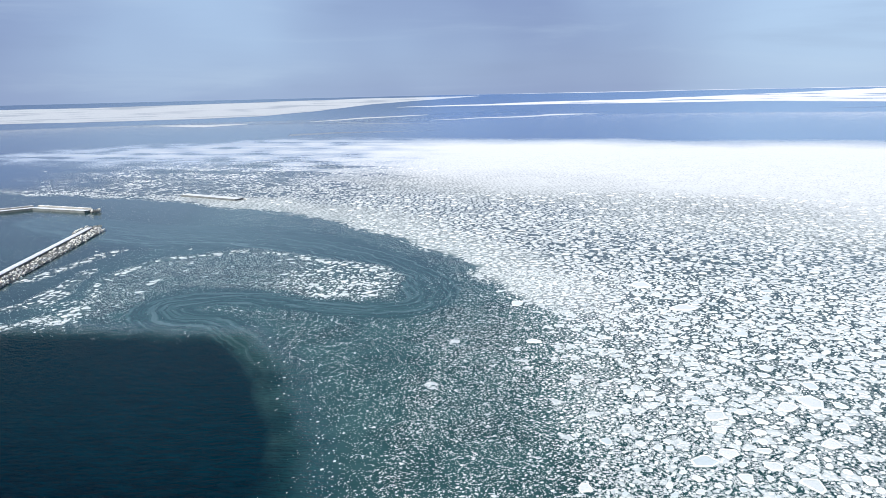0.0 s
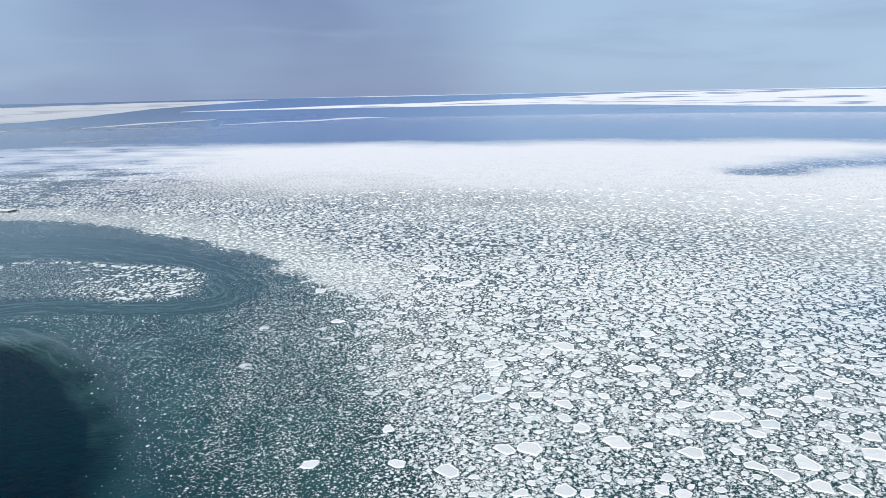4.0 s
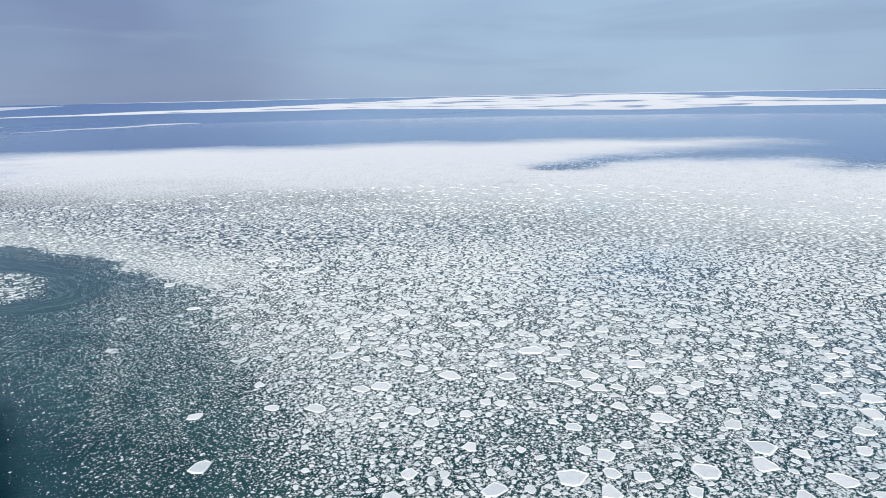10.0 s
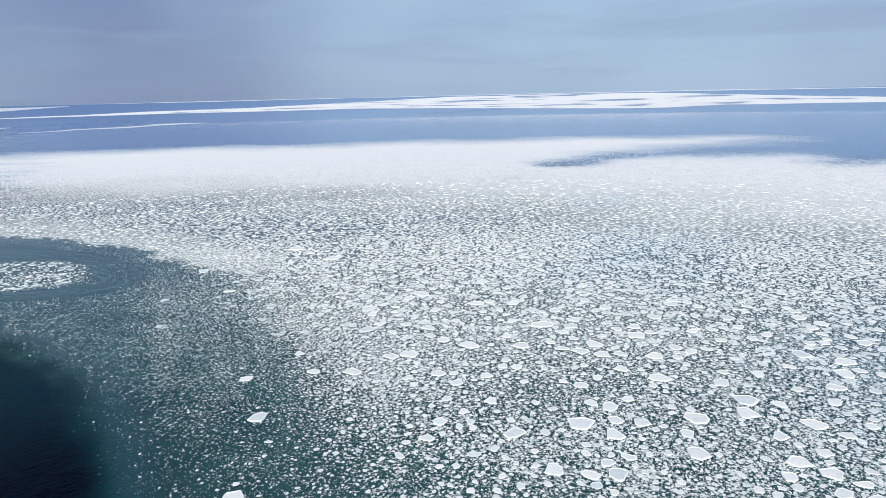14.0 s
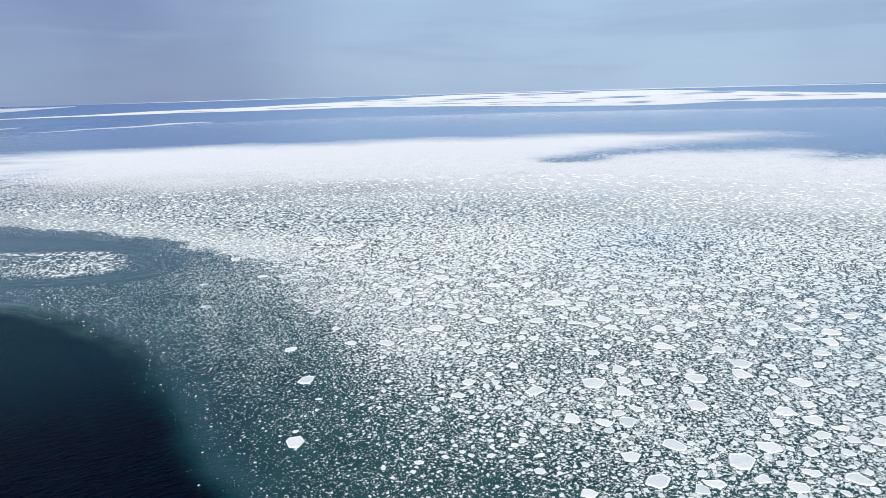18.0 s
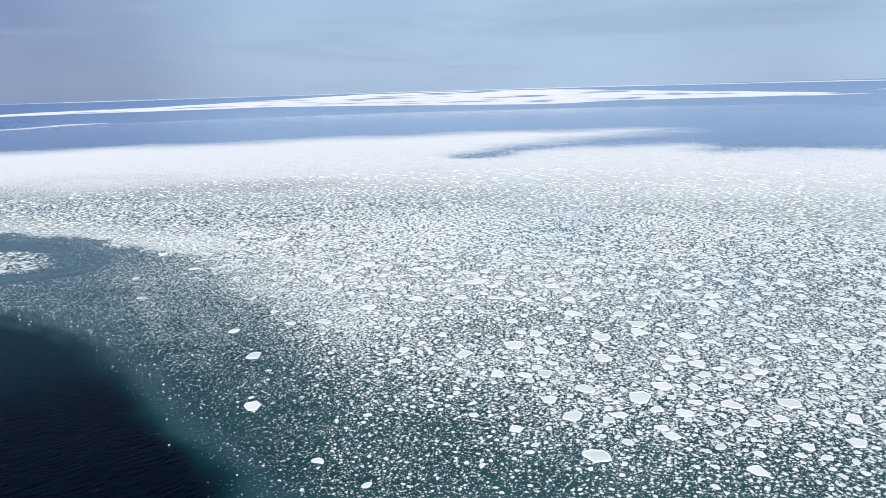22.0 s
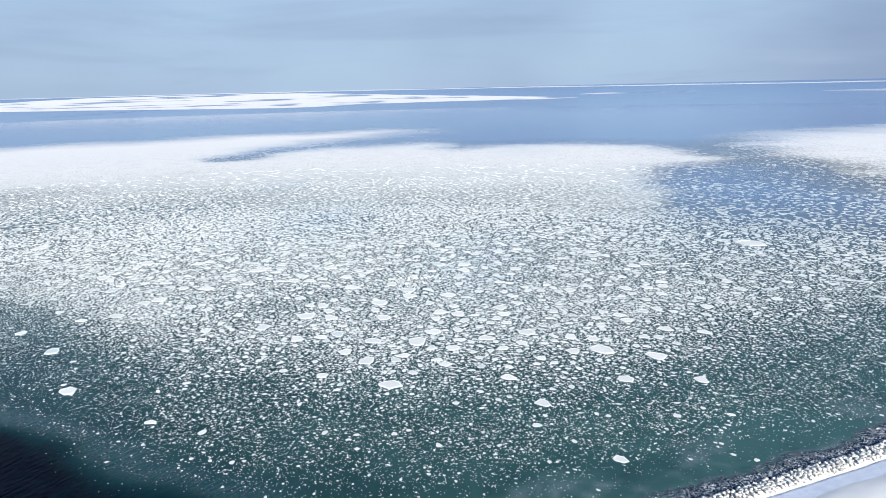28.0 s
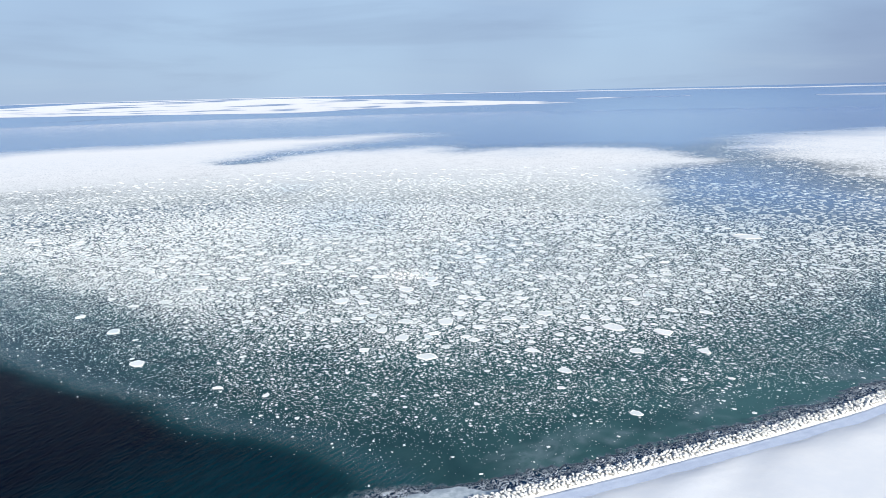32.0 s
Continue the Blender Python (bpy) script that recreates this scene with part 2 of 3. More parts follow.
CONCRETE_WET = make_plain("wet_concrete", (0.07, 0.08, 0.085), (0.16, 0.17, 0.17), 0.5, 0.5, 0.05, 5.0)


# ---------------------------------------------------------------- plan
# Outer edge of the slack water: pack ice lies to its right.
EDGE = [(-520, 800), (-365, 746), (-268, 704), (-168, 638), (-83, 570), (-33, 490), (2, 425), (24, 366), (35, 312), (36, 256),
        (30, 190), (16, 110), (10, 60), (12, 25), (28, -12), (55, -60), (85, -92), (120, -112), (160, -131), (240, -170), (400, -260)]
# Open dark water off the beach.
OPEN = [(-420, 318), (-196, 302), (-158, 301), (-128, 300), (-88, 290), (-60, 242), (-48, 200), (-42, 150), (-40, 100),
        (-41, 45), (-43, 5), (-37, -31), (-41, -58), (-90, -40), (-420, 20)]
# Slush ribbon: x, y, half width.
RIBBON = [(-330, 600, 30), (-252, 542, 38), (-202, 523, 40), (-158, 518, 40), (-113, 499, 35), (-69, 466, 27), (-36, 427, 20), (-14, 387, 17),
          (-5, 352, 15), (-10, 330, 12), (-23, 324, 12), (-50, 330, 12), (-80, 343, 12), (-102, 352, 13), (-123, 352, 15), (-140, 340, 17),
          (-128, 318, 16), (-104, 314, 12), (-85, 292, 10), (-68, 262, 9), (-57, 235, 9), (-49, 212, 9), (-46, 190, 8), (-43, 174, 7), (-40, 130, 5), (-40, 40, 4)]
ISLAND = [(-192, 373), (-197, 403), (-191, 427), (-176, 452), (-151, 466), (-126, 472), (-84, 446), (-57, 429), (-31, 412), (-22, 390), (-20, 370),
          (-27, 349), (-40, 340), (-64, 347), (-90, 364), (-116, 372), (-138, 374), (-151, 362), (-155, 339), (-157, 321), (-165, 316), (-181, 341)]
# Strings of larger floes: along the island's far side, and off the breakwater.
ISLAND_RIM = [(-186, 350), (-193, 385), (-188, 425), (-174, 449), (-150, 462), (-126, 467), (-84, 442), (-57, 426), (-36, 410)]
STRINGS = [([(-200, 310), (-190, 319), (-177, 320), (-176, 334)], 8, 0.62), ([(-217, 339), (-208, 348), (-207, 366), (-207, 392), (-210, 418)], 8, 0.52),
           ([(-246, 399), (-232, 409), (-228, 434), (-223, 452), (-215, 473)], 8, 0.48)]
PACK = [(-420, 700), (-520, 1150), (-820, 1300), (-760, 1420), (-372, 1690), (-103, 1520), (95, 1450), (270, 1380), (373, 1310),
        (535, 1250), (690, 1180), (800, 1110), (950, 1060), (1030, 930), (1190, 815), (1040, 780), (890, 790), (740, 735), (609, 700),
        (555, 668), (600, 655), (728, 668), (815, 585), (890, 530), (830, 440), (900, 400), (960, 290), (955, 190), (900, 120),
        (825, 48), (720, 75), (600, 58), (480, 22), (425, -5), (334, -45), (290, -111), (200, -160), (60, -160), (-40, 60), (-100, 500)]
# Ice across the lead, as bearing from the shore and depression below eye level, lower and upper edge, and its share of white.
BANDS = [([(-2, 25.4, 25.0), (7.5, 25, 21.5), (15, 25.5, 19.5), (24, 25.5, 15), (31, 28, 9), (40, 32.5, 8.5), (47, 35, 9.5), (52, 31, 14), (57, 30.5, 19), (62, 30, 21.5), (66, 29.5, 25), (69, 28, 27.6)], 0.97),
         ([(2, 6.6, 5.8), (14, 7.8, 6.4), (24, 7.4, 6.2), (45, 8.0, 6.4), (60, 8.8, 7.4), (84, 11.5, 9.8), (96, 11.5, 9.8)], 0.8),
         ([(-45, 32, 14), (-30, 33, 13), (-24, 35, 14), (-16, 35.5, 12), (-12, 34, 11), (-8, 28, 10), (-4, 19, 9), (1, 13, 9.5), (4, 9.5, 9)], 0.66),
         ([(-6, 48.6, 47.8), (-1.5, 52.2, 51.4), (3.2, 54, 53.7)], 0.6),
         ([(1, 47.4, 46.6), (4.6, 46.2, 44.9), (8, 45.5, 43.6), (10, 43.4, 41), (13.4, 42, 41.6)], 0.9),
         ([(-20, 44, 43.4), (-15.7, 48.8, 45.2), (-12.7, 46.6, 45.9)], 0.8),
         ([(-8.2, 46, 45.4), (-4.2, 42.4, 40.2), (0.5, 39, 38.2)], 0.8),
         ([(-9, 67, 64), (-5.5, 65, 63), (-0.7, 65.2, 64), (2.5, 63.8, 63.4)], 0.35),
         ([(69, 22.6, 21.8), (72, 22.7, 20.6), (75, 22, 20.6), (77.5, 21.4, 21)], 0.85),
         ([(86, 24, 23), (90, 25, 22), (96, 25, 22)], 0.5)]
DARK_BANDS = [([(-21, 42, 40.5), (-11, 48.5, 42), (-6, 50.6, 43), (-2, 50.5, 40), (2, 49.5, 36), (5, 46, 33), (7.3, 42.5, 31.5), (10, 37, 36)], 0.55),
              ([(28, 37, 36.2), (31, 37.2, 34.6), (34.5, 33.8, 31.6), (39, 30, 28), (43, 28, 27.6)], 0.6),
              ([(76.5, 34.2, 33.8), (78, 34.4, 33.2), (79.5, 33.8, 33.4)], 0.5), ([(77, 45.9, 45.4), (79, 46.2, 45), (81, 45.6, 45.2)], 0.5)]
EAST = [(640, -165), (771, -66), (880, -8), (1060, 30), (1264, 0), (1420, -120), (1800, -420), (1300, -560)]
SHORE = [(-420, 75), (-200, 25), (-130, -5), (-85, -35), (-55, -62), (-31.4, -83), (-9.3, -100), (8.6, -113.4), (24.9, -125), (37.5, -134.3),
         (53.7, -145.2), (67, -154.5), (85.3, -165), (120, -186), (200, -232), (300, -300)]


def smooth(x, lo, hi):
    t = np.clip((x - lo) / (hi - lo), 0, 1)
    return t * t * (3 - 2 * t)


def line_distance(x, y, line):
    """Distance to a polyline, the side (positive to the right of its run) and the share along it."""
    best, side, along = np.full(x.shape, 1e9), np.ones(x.shape), np.zeros(x.shape)
    for k in range(len(line) - 1):
        ax, ay = line[k][:2]
        dx, dy = line[k + 1][0] - ax, line[k + 1][1] - ay
        t = np.clip(((x - ax) * dx + (y - ay) * dy) / (dx * dx + dy * dy), 0, 1)
        px, py = x - ax - t * dx, y - ay - t * dy
        d = np.hypot(px, py)
        m = d < best
        best[m] = d[m]
        side[m] = np.where(dx * py - dy * px < 0, 1.0, -1.0)[m]
        along[m] = (k + t)[m]
    return best, side, along


def inside_distance(x, y, ring):
    """Signed distance to a closed outline, positive inside."""
    d, _, _ = line_distance(x, y, ring + ring[:1])
    odd = np.zeros(x.shape, bool)
    for (ax, ay), (bx, by) in zip(ring, ring[1:] + ring[:1]):
        cross = (ay > y) != (by > y)
        with np.errstate(divide="ignore", invalid="ignore"):
            odd ^= cross & (x < (bx - ax) * (y - ay) / (by - ay + 1e-12) + ax)
    return np.where(odd, d, -d)


def ripple_field(x, y, size, seed):
    """Cheap smooth noise, -1 to 1: a few crossed waves."""
    rng = np.random.RandomState(seed)
    out = 0
    for k in range(7):
        a, ph, s = rng.uniform(0, 6.28), rng.uniform(0, 6.28), rng.uniform(0.6, 1.9)
        out = out + np.sin((x * math.cos(a) + y * math.sin(a)) * 6.28 / (size * s) + ph)
    return np.clip(out / 3.6, -1, 1)


def spot(x, y, cx, cy, rx, ry, turn=0.0):
    c, s = math.cos(radians(turn)), math.sin(radians(turn))
    u, v = (x - cx) * c + (y - cy) * s, -(x - cx) * s + (y - cy) * c
    return np.exp(-((u / rx) ** 2 + (v / ry) ** 2))


def cloud_shade(x, y):
    """Patches of cloud shade on the pack, painted into the ice colour."""
    out = 0.42 * spot(x, y, 280, 220, 105, 52, 35) + 0.42 * spot(x, y, 215, 45, 75, 34, 20) + 0.7 * spot(x, y, 830, 310, 60, 45, 10) + 0.5 * spot(x, y, 400, 390, 50, 30, 40) + spot(x, y, 600, -35, 260, 95, 8)
    ragged = 1 + 0.25 * ripple_field(x, y, 40, 31) + 0.15 * ripple_field(x, y, 15, 32)
    return np.clip(out * ragged, 0, 1)


def rounded(line, times=2):
    """The same run with its corners cut."""
    p = np.array(line, float)
    for _ in range(times):
        cut = np.stack([0.75 * p[:-1] + 0.25 * p[1:], 0.25 * p[:-1] + 0.75 * p[1:]], 1).reshape(-1, p.shape[1])
        p = np.concatenate([p[:1], cut, p[-1:]])
    return [tuple(q) for q in p]


RIBBON_ROUND = rounded(RIBBON)


def plan_fields(x, y):
    """What covers the water at each place: brash cover, floe cover, largest floe, slush, open water, flow line, surf."""
    wob = 9 * ripple_field(x, y, 70, 3) + 4 * ripple_field(x, y, 24, 4)
    d, side, _ = line_distance(x, y, EDGE)
    out = -d * side + wob * 0.7
    wide = 14 + 46 * smooth(y, 470, 280) + 45 * smooth(y, 150, 30)
    sea_d, sea_side, _ = line_distance(x, y, SHORE)
    off = sea_d * -sea_side
    opened = inside_distance(x, y, OPEN) + wob * 0.35 + 6
    deep = smooth(opened, -15, 17)
    rd, rside, along = line_distance(x, y, RIBBON_ROUND)
    half = np.interp(along, range(len(RIBBON_ROUND)), [p[2] for p in RIBBON_ROUND])
    along = along * (len(RIBBON) - 1) / (len(RIBBON_ROUND) - 1)
    inrib = smooth(rd + wob * 0.18, half * 1.12, half * 0.80)
    ribbon_end = smooth(along, 17.0, 19.5)
    isl = inside_distance(x, y, ISLAND) + wob * 0.3
    pack = inside_distance(x, y, PACK) + wob * 1.2 + 22 * ripple_field(x, y, 260, 8)
    east = inside_distance(x, y, EAST) + 14 * ripple_field(x, y, 200, 9)
    dist = np.hypot(x + 80, y + 80)

    # slack water with thin brash, thicker towards the pack
    clump = 0.5 + 0.5 * ripple_field(x, y, 42, 5)
    slack = 0.038 + 0.07 * smooth(out, -60, -4) + 0.055 * clump * smooth(out, -80, -10) + 0.06 * smooth(y, 130, 230) * smooth(y, 420, 330)
    trail, _, _ = line_distance(x, y, [(-4, 240), (-10, 202), (-16, 179), (-20, 150)])
    slack = slack + 0.10 * smooth(trail + 0.4 * wob, 6, 1)
    slack = slack + 0.10 * smooth(out, -42, 0) * smooth(y, 95, 170) * smooth(y, 330, 250)
    slack = slack + 0.02 * smooth(y, 130, 0) * smooth(out, -90, -10)
    rise = smooth(out, -8, wide * 0.8)
    low = smooth(y, 170, 50)
    cover = slack + 0.45 * smooth(out, -3 - 10 * low, wide * 0.40 + 26 * low) + 0.24 * smooth(out, wide * 0.3, wide * 2.4) - 0.10 * smooth(out, 30, 90) * smooth(dist, 210, 300)
    fade = 14 + 0.035 * dist + 90 * smooth(dist, 900, 1400) + 60 * smooth(x, 450, 720) * smooth(y, 820, 600)
    pack_in = smooth(pack, -fade, fade)
    # blue zone: cloud shade on the ice, built as thinner cover
    blue = smooth(pack, fade, -fade) * smooth(out, 0, 60)
    cover = cover * (1 - blue) + blue * (0.56 - 0.44 * smooth(dist, 560, 1050) - 0.12 * smooth(dist, 1050, 1300))
    cover = np.maximum(cover, 0.86 * smooth(east + 1.5 * wob, -200, 150))
    shaded = cloud_shade(x, y)
    # thinner places in the pack; the first term stands in for cloud shade
    thin = 0.26 * shaded
    thin = thin + 0.4 * spot(x, y, 460, 600, 130, 24, 25) + 0.32 * spot(x, y, 95, 85, 26, 20) + 0.22 * spot(x, y, 150, 190, 40, 25)
    cover = cover * (1 - np.clip(thin, 0, 0.75)) + 0.09 * ripple_field(x, y, 120, 6) * rise * cover
    # thicker far part
    cover = cover + 0.36 * rise * smooth(dist + 0.35 * x, 480, 840) * pack_in
    # fine white rubble crowded along the border of the slack water
    border = smooth(out, -4, 12) * smooth(out, 80, 35) * smooth(y, 260, 360) * smooth(x, -330, -180)
    cover = cover + 0.28 * border
    # open streaks in the loose ice past the harbour
    left = smooth(x, 120, -260) * smooth(dist, 700, 1000)
    cover = cover * (1 - left * np.clip(0.35 + 0.5 * ripple_field(x * 0.5, y, 60, 51) + 0.3 * ripple_field(x * 0.5, y, 23, 52), 0, 0.9))
    # island of brash in the bend
    on = smooth(isl, -3, 9)
    rim_d, _, _ = line_distance(x, y, ISLAND_RIM)
    rim = smooth(rim_d + 0.4 * wob, 8, 3)
    core = 0.21 + 0.50 * rim + 0.20 * smooth(x, -110, -55) + 0.05 * clump
    west = (1 - inrib) * smooth(out, 0, -30) * smooth(x, -150, -200) * 0.03
    cover = np.where(out < 0, cover * smooth(x, -215, -165) + west, cover)
    cover = cover * (1 - inrib * 0.95 * (1 - 0.45 * ribbon_end))
    cover = cover * (1 - on) + on * core
    for string, w, c in STRINGS:
        bd, _, _ = line_distance(x, y, string)
        cover = np.maximum(cover, c * smooth(bd + wob * 0.5, w, w * 0.4))
    # far left: loose ice beyond the harbour mouth
    loose = smooth(out, 5, 50) * smooth(x, 90, -420) * smooth(y, 640, 760)
    cover = cover * (1 - 0.45 * loose)
    cover = cover * (1 - np.minimum(1, deep * 1.03))
    calm_shore = smooth(off, 5, 62)
    cover = cover + (0.09 + 0.09 * smooth(x, 40, 90)) * smooth(out, -10, -30) * smooth(x, -30, 10) * (1 - deep) * (0.6 + 0.4 * clump) * smooth(off, 3, 22)
    cover = cover * (0.25 + 0.75 * calm_shore)
    largest = 0.48 + 0.5 * smooth(out, -18, 14) + 3.4 * smooth(out, 8 - 22 * low, 85) + 1.6 * on * smooth(x, -115, -60) + 2.2 * on * rim + 0.25 * clump + 0.25 * smooth(y, 130, 20) * smooth(out, -60, -5)
    largest = largest + 1.7 * smooth(y, 380, 470) * smooth(out, -8, 18)
    largest = np.where((x < -165) & (y < 500) & (isl < 0), 3.3, largest)
    slush = np.clip(inrib * (0.95 - (0.66 - 0.25 * ripple_field(x, y, 45, 15)) * ribbon_end) * (1 - smooth(along, 20.5, 23.0)), 0, 1)
    slush = np.maximum(slush, (0.62 + 0.28 * smooth(y, 110, 220) + 0.2 * smooth(x, 0, 50)) * (1 - 0.6 * smooth(x, -185, -225)) * (1 - 0.5 * smooth(opened, -45, -8) * smooth(y, 190, 130)) * (1 - deep) * smooth(out, 60, 0))
    slush = np.maximum(slush, (0.24 + 0.42 * smooth(dist, 480, 240)) * smooth(out, -30, 20) * (1 - deep) * smooth(dist, 900, 300))
    slush = np.maximum(slush, (0.55 + 0.45 * ripple_field(x, y, 26, 12)) * smooth(off, 46, 14) * (1 - 0.8 * deep) * (1 - 0.8 * smooth(x, -8, -35)))
    slush = np.maximum(slush, 0.92 * smooth(off, 80, 45) * smooth(x, -5, 40) * (1 - deep))
    surge = 7.0 + 7 * smooth(x, -10, -45) + 2.5 * ripple_field(x, y, 18, 14) + 1.6 * ripple_field(x, y, 5, 17)
    foam = smooth(off, surge, surge * 0.45) * smooth(off, -8, -2)
    slush = slush * (1 - 0.85 * smooth(off, surge, surge * 0.6))
    deep = np.maximum(deep, 0.85 * smooth(off, surge, surge * 0.6) * smooth(off, -12, 0))
    milk = smooth(x, -30, 0) * smooth(off, 34, 12) * smooth(off, surge * 0.6, surge * 1.1) * smooth(ripple_field(x, y, 26, 13) + 0.4 * ripple_field(x, y, 9, 16), -0.1, 0.8)
    # bands of ice and dark leads on the far side of the lead
    brg = np.degrees(np.arctan2(x + 80, y + 80))
    dep = 127700 / np.maximum(dist, 1.0)
    away = smooth(dist, 1750, 1900)
    sway = 0.5 * ripple_field(brg, dep * 0.2, 7, 22) + 0.35 * ripple_field(brg, dep, 3, 23)
    streaks = 0.6 * ripple_field(brg, dep * 3, 9, 21) + 0.4 * ripple_field(brg * 2, dep * 7, 9, 24)

    def band(rows):
        b, lower, upper = zip(*rows)
        inside = (brg > b[0]) & (brg < b[-1])
        lo, hi = np.interp(brg, b, lower) + 0.4 * sway, np.interp(brg, b, upper) + 0.8 * sway
        return smooth(dep, lo + 0.45, lo - 0.45) * smooth(dep, hi - 0.45, hi + 0.45) * inside

    over = np.zeros(x.shape)
    for rows, white in BANDS:
        open_streak = smooth(streaks, -0.28, -0.5) * (0.75 if white > 0.84 else 0.3)
        over = np.maximum(over, band(rows) * white * (1 - open_streak))
    cover = np.where(dist > 1750, np.maximum(cover * (1 - away), over * away), cover)
    cover = np.clip(cover, 0, 1)
    for rows, dark in DARK_BANDS:
        deep = np.maximum(deep, band(rows) * dark * away * smooth(streaks, 0.75, 0.2))
    return cover, largest, slush, deep, rd * rside + off * 0.0, np.clip(foam, 0, 1), out, dist, np.clip(blue * smooth(dist, 380, 640) * (0.5 + 0.5 * smooth(dist, 900, 1200)) * (0.35 + 0.65 * smooth(x, -320, 80)) * (1 - smooth(east, -150, 20)) + 0.35 * shaded, 0, 1), inrib * (1 - 0.96 * ribbon_end) * (1 - smooth(along, 20.5, 23.0)), milk, border


# ---------------------------------------------------------------- helpers for building
def part(name, bm, mat, parent=None, label=""):
    """Links a bmesh as one mesh object, under a thing or a part."""
    data = bpy.data.meshes.new(name)
    bm.to_mesh(data)
    bm.free()
    data.materials.append(mat)
    ob = new(name, data)
    ob.parent = parent
    return tagged(ob, label)


def piece(name, data, parent, m=None):
    ob = new(name, data)
    ob.parent = parent
    if m is not None:
        ob.matrix_basis = m
    return ob


def mesh_from(name, verts, faces, mat, smooth_shade=False):
    """A mesh from arrays: verts (n, 3), faces a list of (m, k) index arrays."""
    data = bpy.data.meshes.new(name)
    loops = np.concatenate([f.ravel() for f in faces]).astype(np.int32)
    sizes = np.concatenate([np.full(len(f), f.shape[1]) for f in faces])
    data.vertices.add(len(verts))
    data.vertices.foreach_set("co", np.asarray(verts, np.float32).ravel())
    data.loops.add(len(loops))
    data.loops.foreach_set("vertex_index", loops)
    data.polygons.add(len(sizes))
    data.polygons.foreach_set("loop_start", np.r_[0, np.cumsum(sizes)[:-1]].astype(np.int32))
    data.update(calc_edges=True)
    data.validate()
    data.polygons.foreach_set("use_smooth", np.full(len(data.polygons), smooth_shade))
    data.materials.append(mat)
    return data


def float_layer(data, name, values):
    data.attributes.new(name, "FLOAT", "POINT").data.foreach_set("value", np.asarray(values, np.float32))


# ---------------------------------------------------------------- sea
def build_sea():
    """One sheet, fine in front of the shore, to the horizon. Past 3 km it is drawn in and rises by the height the earth's curve would show."""
    cx, cy = -80.0, -80.0
    fine = np.radians(np.linspace(118, -38, 660))
    coarse = np.radians(np.linspace(-38, -242, 60))[1:-1]
    ang = np.r_[fine, coarse]
    radii = np.r_[0.5, np.geomspace(20, 19000, 590)]
    vx = cx + np.outer(radii, np.cos(ang))
    vy = cy + np.outer(radii, np.sin(ang))
    x, y = vx.ravel(), vy.ravel()
    cover, largest, slush, deep, flow, foam, out, dist, young, rib, milk, border = plan_fields(x, y)
    r = np.repeat(radii, len(ang))
    drawn = np.where(r > 3000, 3000 + 1900 * (1 - 3000 / np.maximum(r, 1)), r)
    z = np.where(r > 3000, 100 * (1 - drawn / np.maximum(r, 1)), 0.0)
    k = drawn / r
    verts = np.stack([cx + (x - cx) * k, cy + (y - cy) * k, z], 1)
    n, rows = len(ang), len(radii)
    a = (np.arange(rows - 1)[:, None] * n + np.arange(n)[None]).ravel()
    b = (np.arange(rows - 1)[:, None] * n + (np.arange(n)[None] + 1) % n).ravel()
    data = mesh_from("sea", verts, [np.stack([a, b, b + n, a + n], 1)], SEA, True)
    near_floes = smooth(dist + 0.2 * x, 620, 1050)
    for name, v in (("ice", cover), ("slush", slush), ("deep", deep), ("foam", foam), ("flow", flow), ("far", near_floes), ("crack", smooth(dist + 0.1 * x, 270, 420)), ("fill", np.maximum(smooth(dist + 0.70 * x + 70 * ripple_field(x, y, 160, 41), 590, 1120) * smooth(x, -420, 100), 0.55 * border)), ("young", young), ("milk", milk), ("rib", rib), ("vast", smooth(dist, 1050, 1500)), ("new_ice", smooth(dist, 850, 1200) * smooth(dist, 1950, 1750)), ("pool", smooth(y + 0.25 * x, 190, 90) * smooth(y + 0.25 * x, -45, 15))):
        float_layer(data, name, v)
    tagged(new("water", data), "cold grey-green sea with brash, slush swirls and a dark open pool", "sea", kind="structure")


build_sea()


# ---------------------------------------------------------------- drift ice
# The largest floes, by distance from the shore: x, y, radius.
FLOES_OUTER = [(102, 360, 5.4), (35, 332, 3.2), (111, 319, 5.4), (36, 278, 2.9), (117, 215, 4.1), (108, 212, 3.0), (83, 207, 3.2), (46, 192, 2.0), (130, 185, 3.4), (78, 183, 2.7), (70, 179, 3.2), (87, 176, 2.4), (35, 167, 2.1), (93, 166, 3.3), (10, 153, 2.3), (33, 146, 2.3), (64, 144, 2.9), (71, 142, 3.6), (136, 142, 4.4), (96, 138, 3.7), (45, 138, 3.0), (4, 119, 2.9)]
FLOES_MIDDLE = [(124, 114, 2.8), (138, 111, 3.9), (159, 109, 3.9), (148, 88, 3.4), (61, 87, 2.1), (51, 85, 2.3), (-15, 76, 2.9), (133, 72, 3.3), (66, 66, 3.0), (102, 64, 3.0), (86, 60, 4.3), (90, 49, 3.3), (200, 45, 3.8), (142, 44, 3.9), (118, 43, 3.9), (134, 37, 3.7), (148, 36, 2.7), (175, 34, 2.9), (75, 32, 2.9), (-16, 30, 1.8), (144, 21, 3.4), (75, 14, 3.1)]
FLOES_INNER = [(120, 10, 3.1), (38, 8, 2.2), (57, 3, 3.1), (96, -1, 3.2), (83, -2, 3.9), (68, -6, 2.5), (80, -11, 2.4), (44, -18, 3.4), (84, -18, 2.6), (100, -24, 2.9), (114, -35, 3.4), (69, -50, 2.5), (103, -60, 2.8), (110, -69, 4.2), (56, -69, 2.5), (326, -85, 7.5), (87, -86, 2.7), (113, -89, 3.6), (148, -98, 2.9), (34, -102, 1.8), (99, -108, 2.4)]
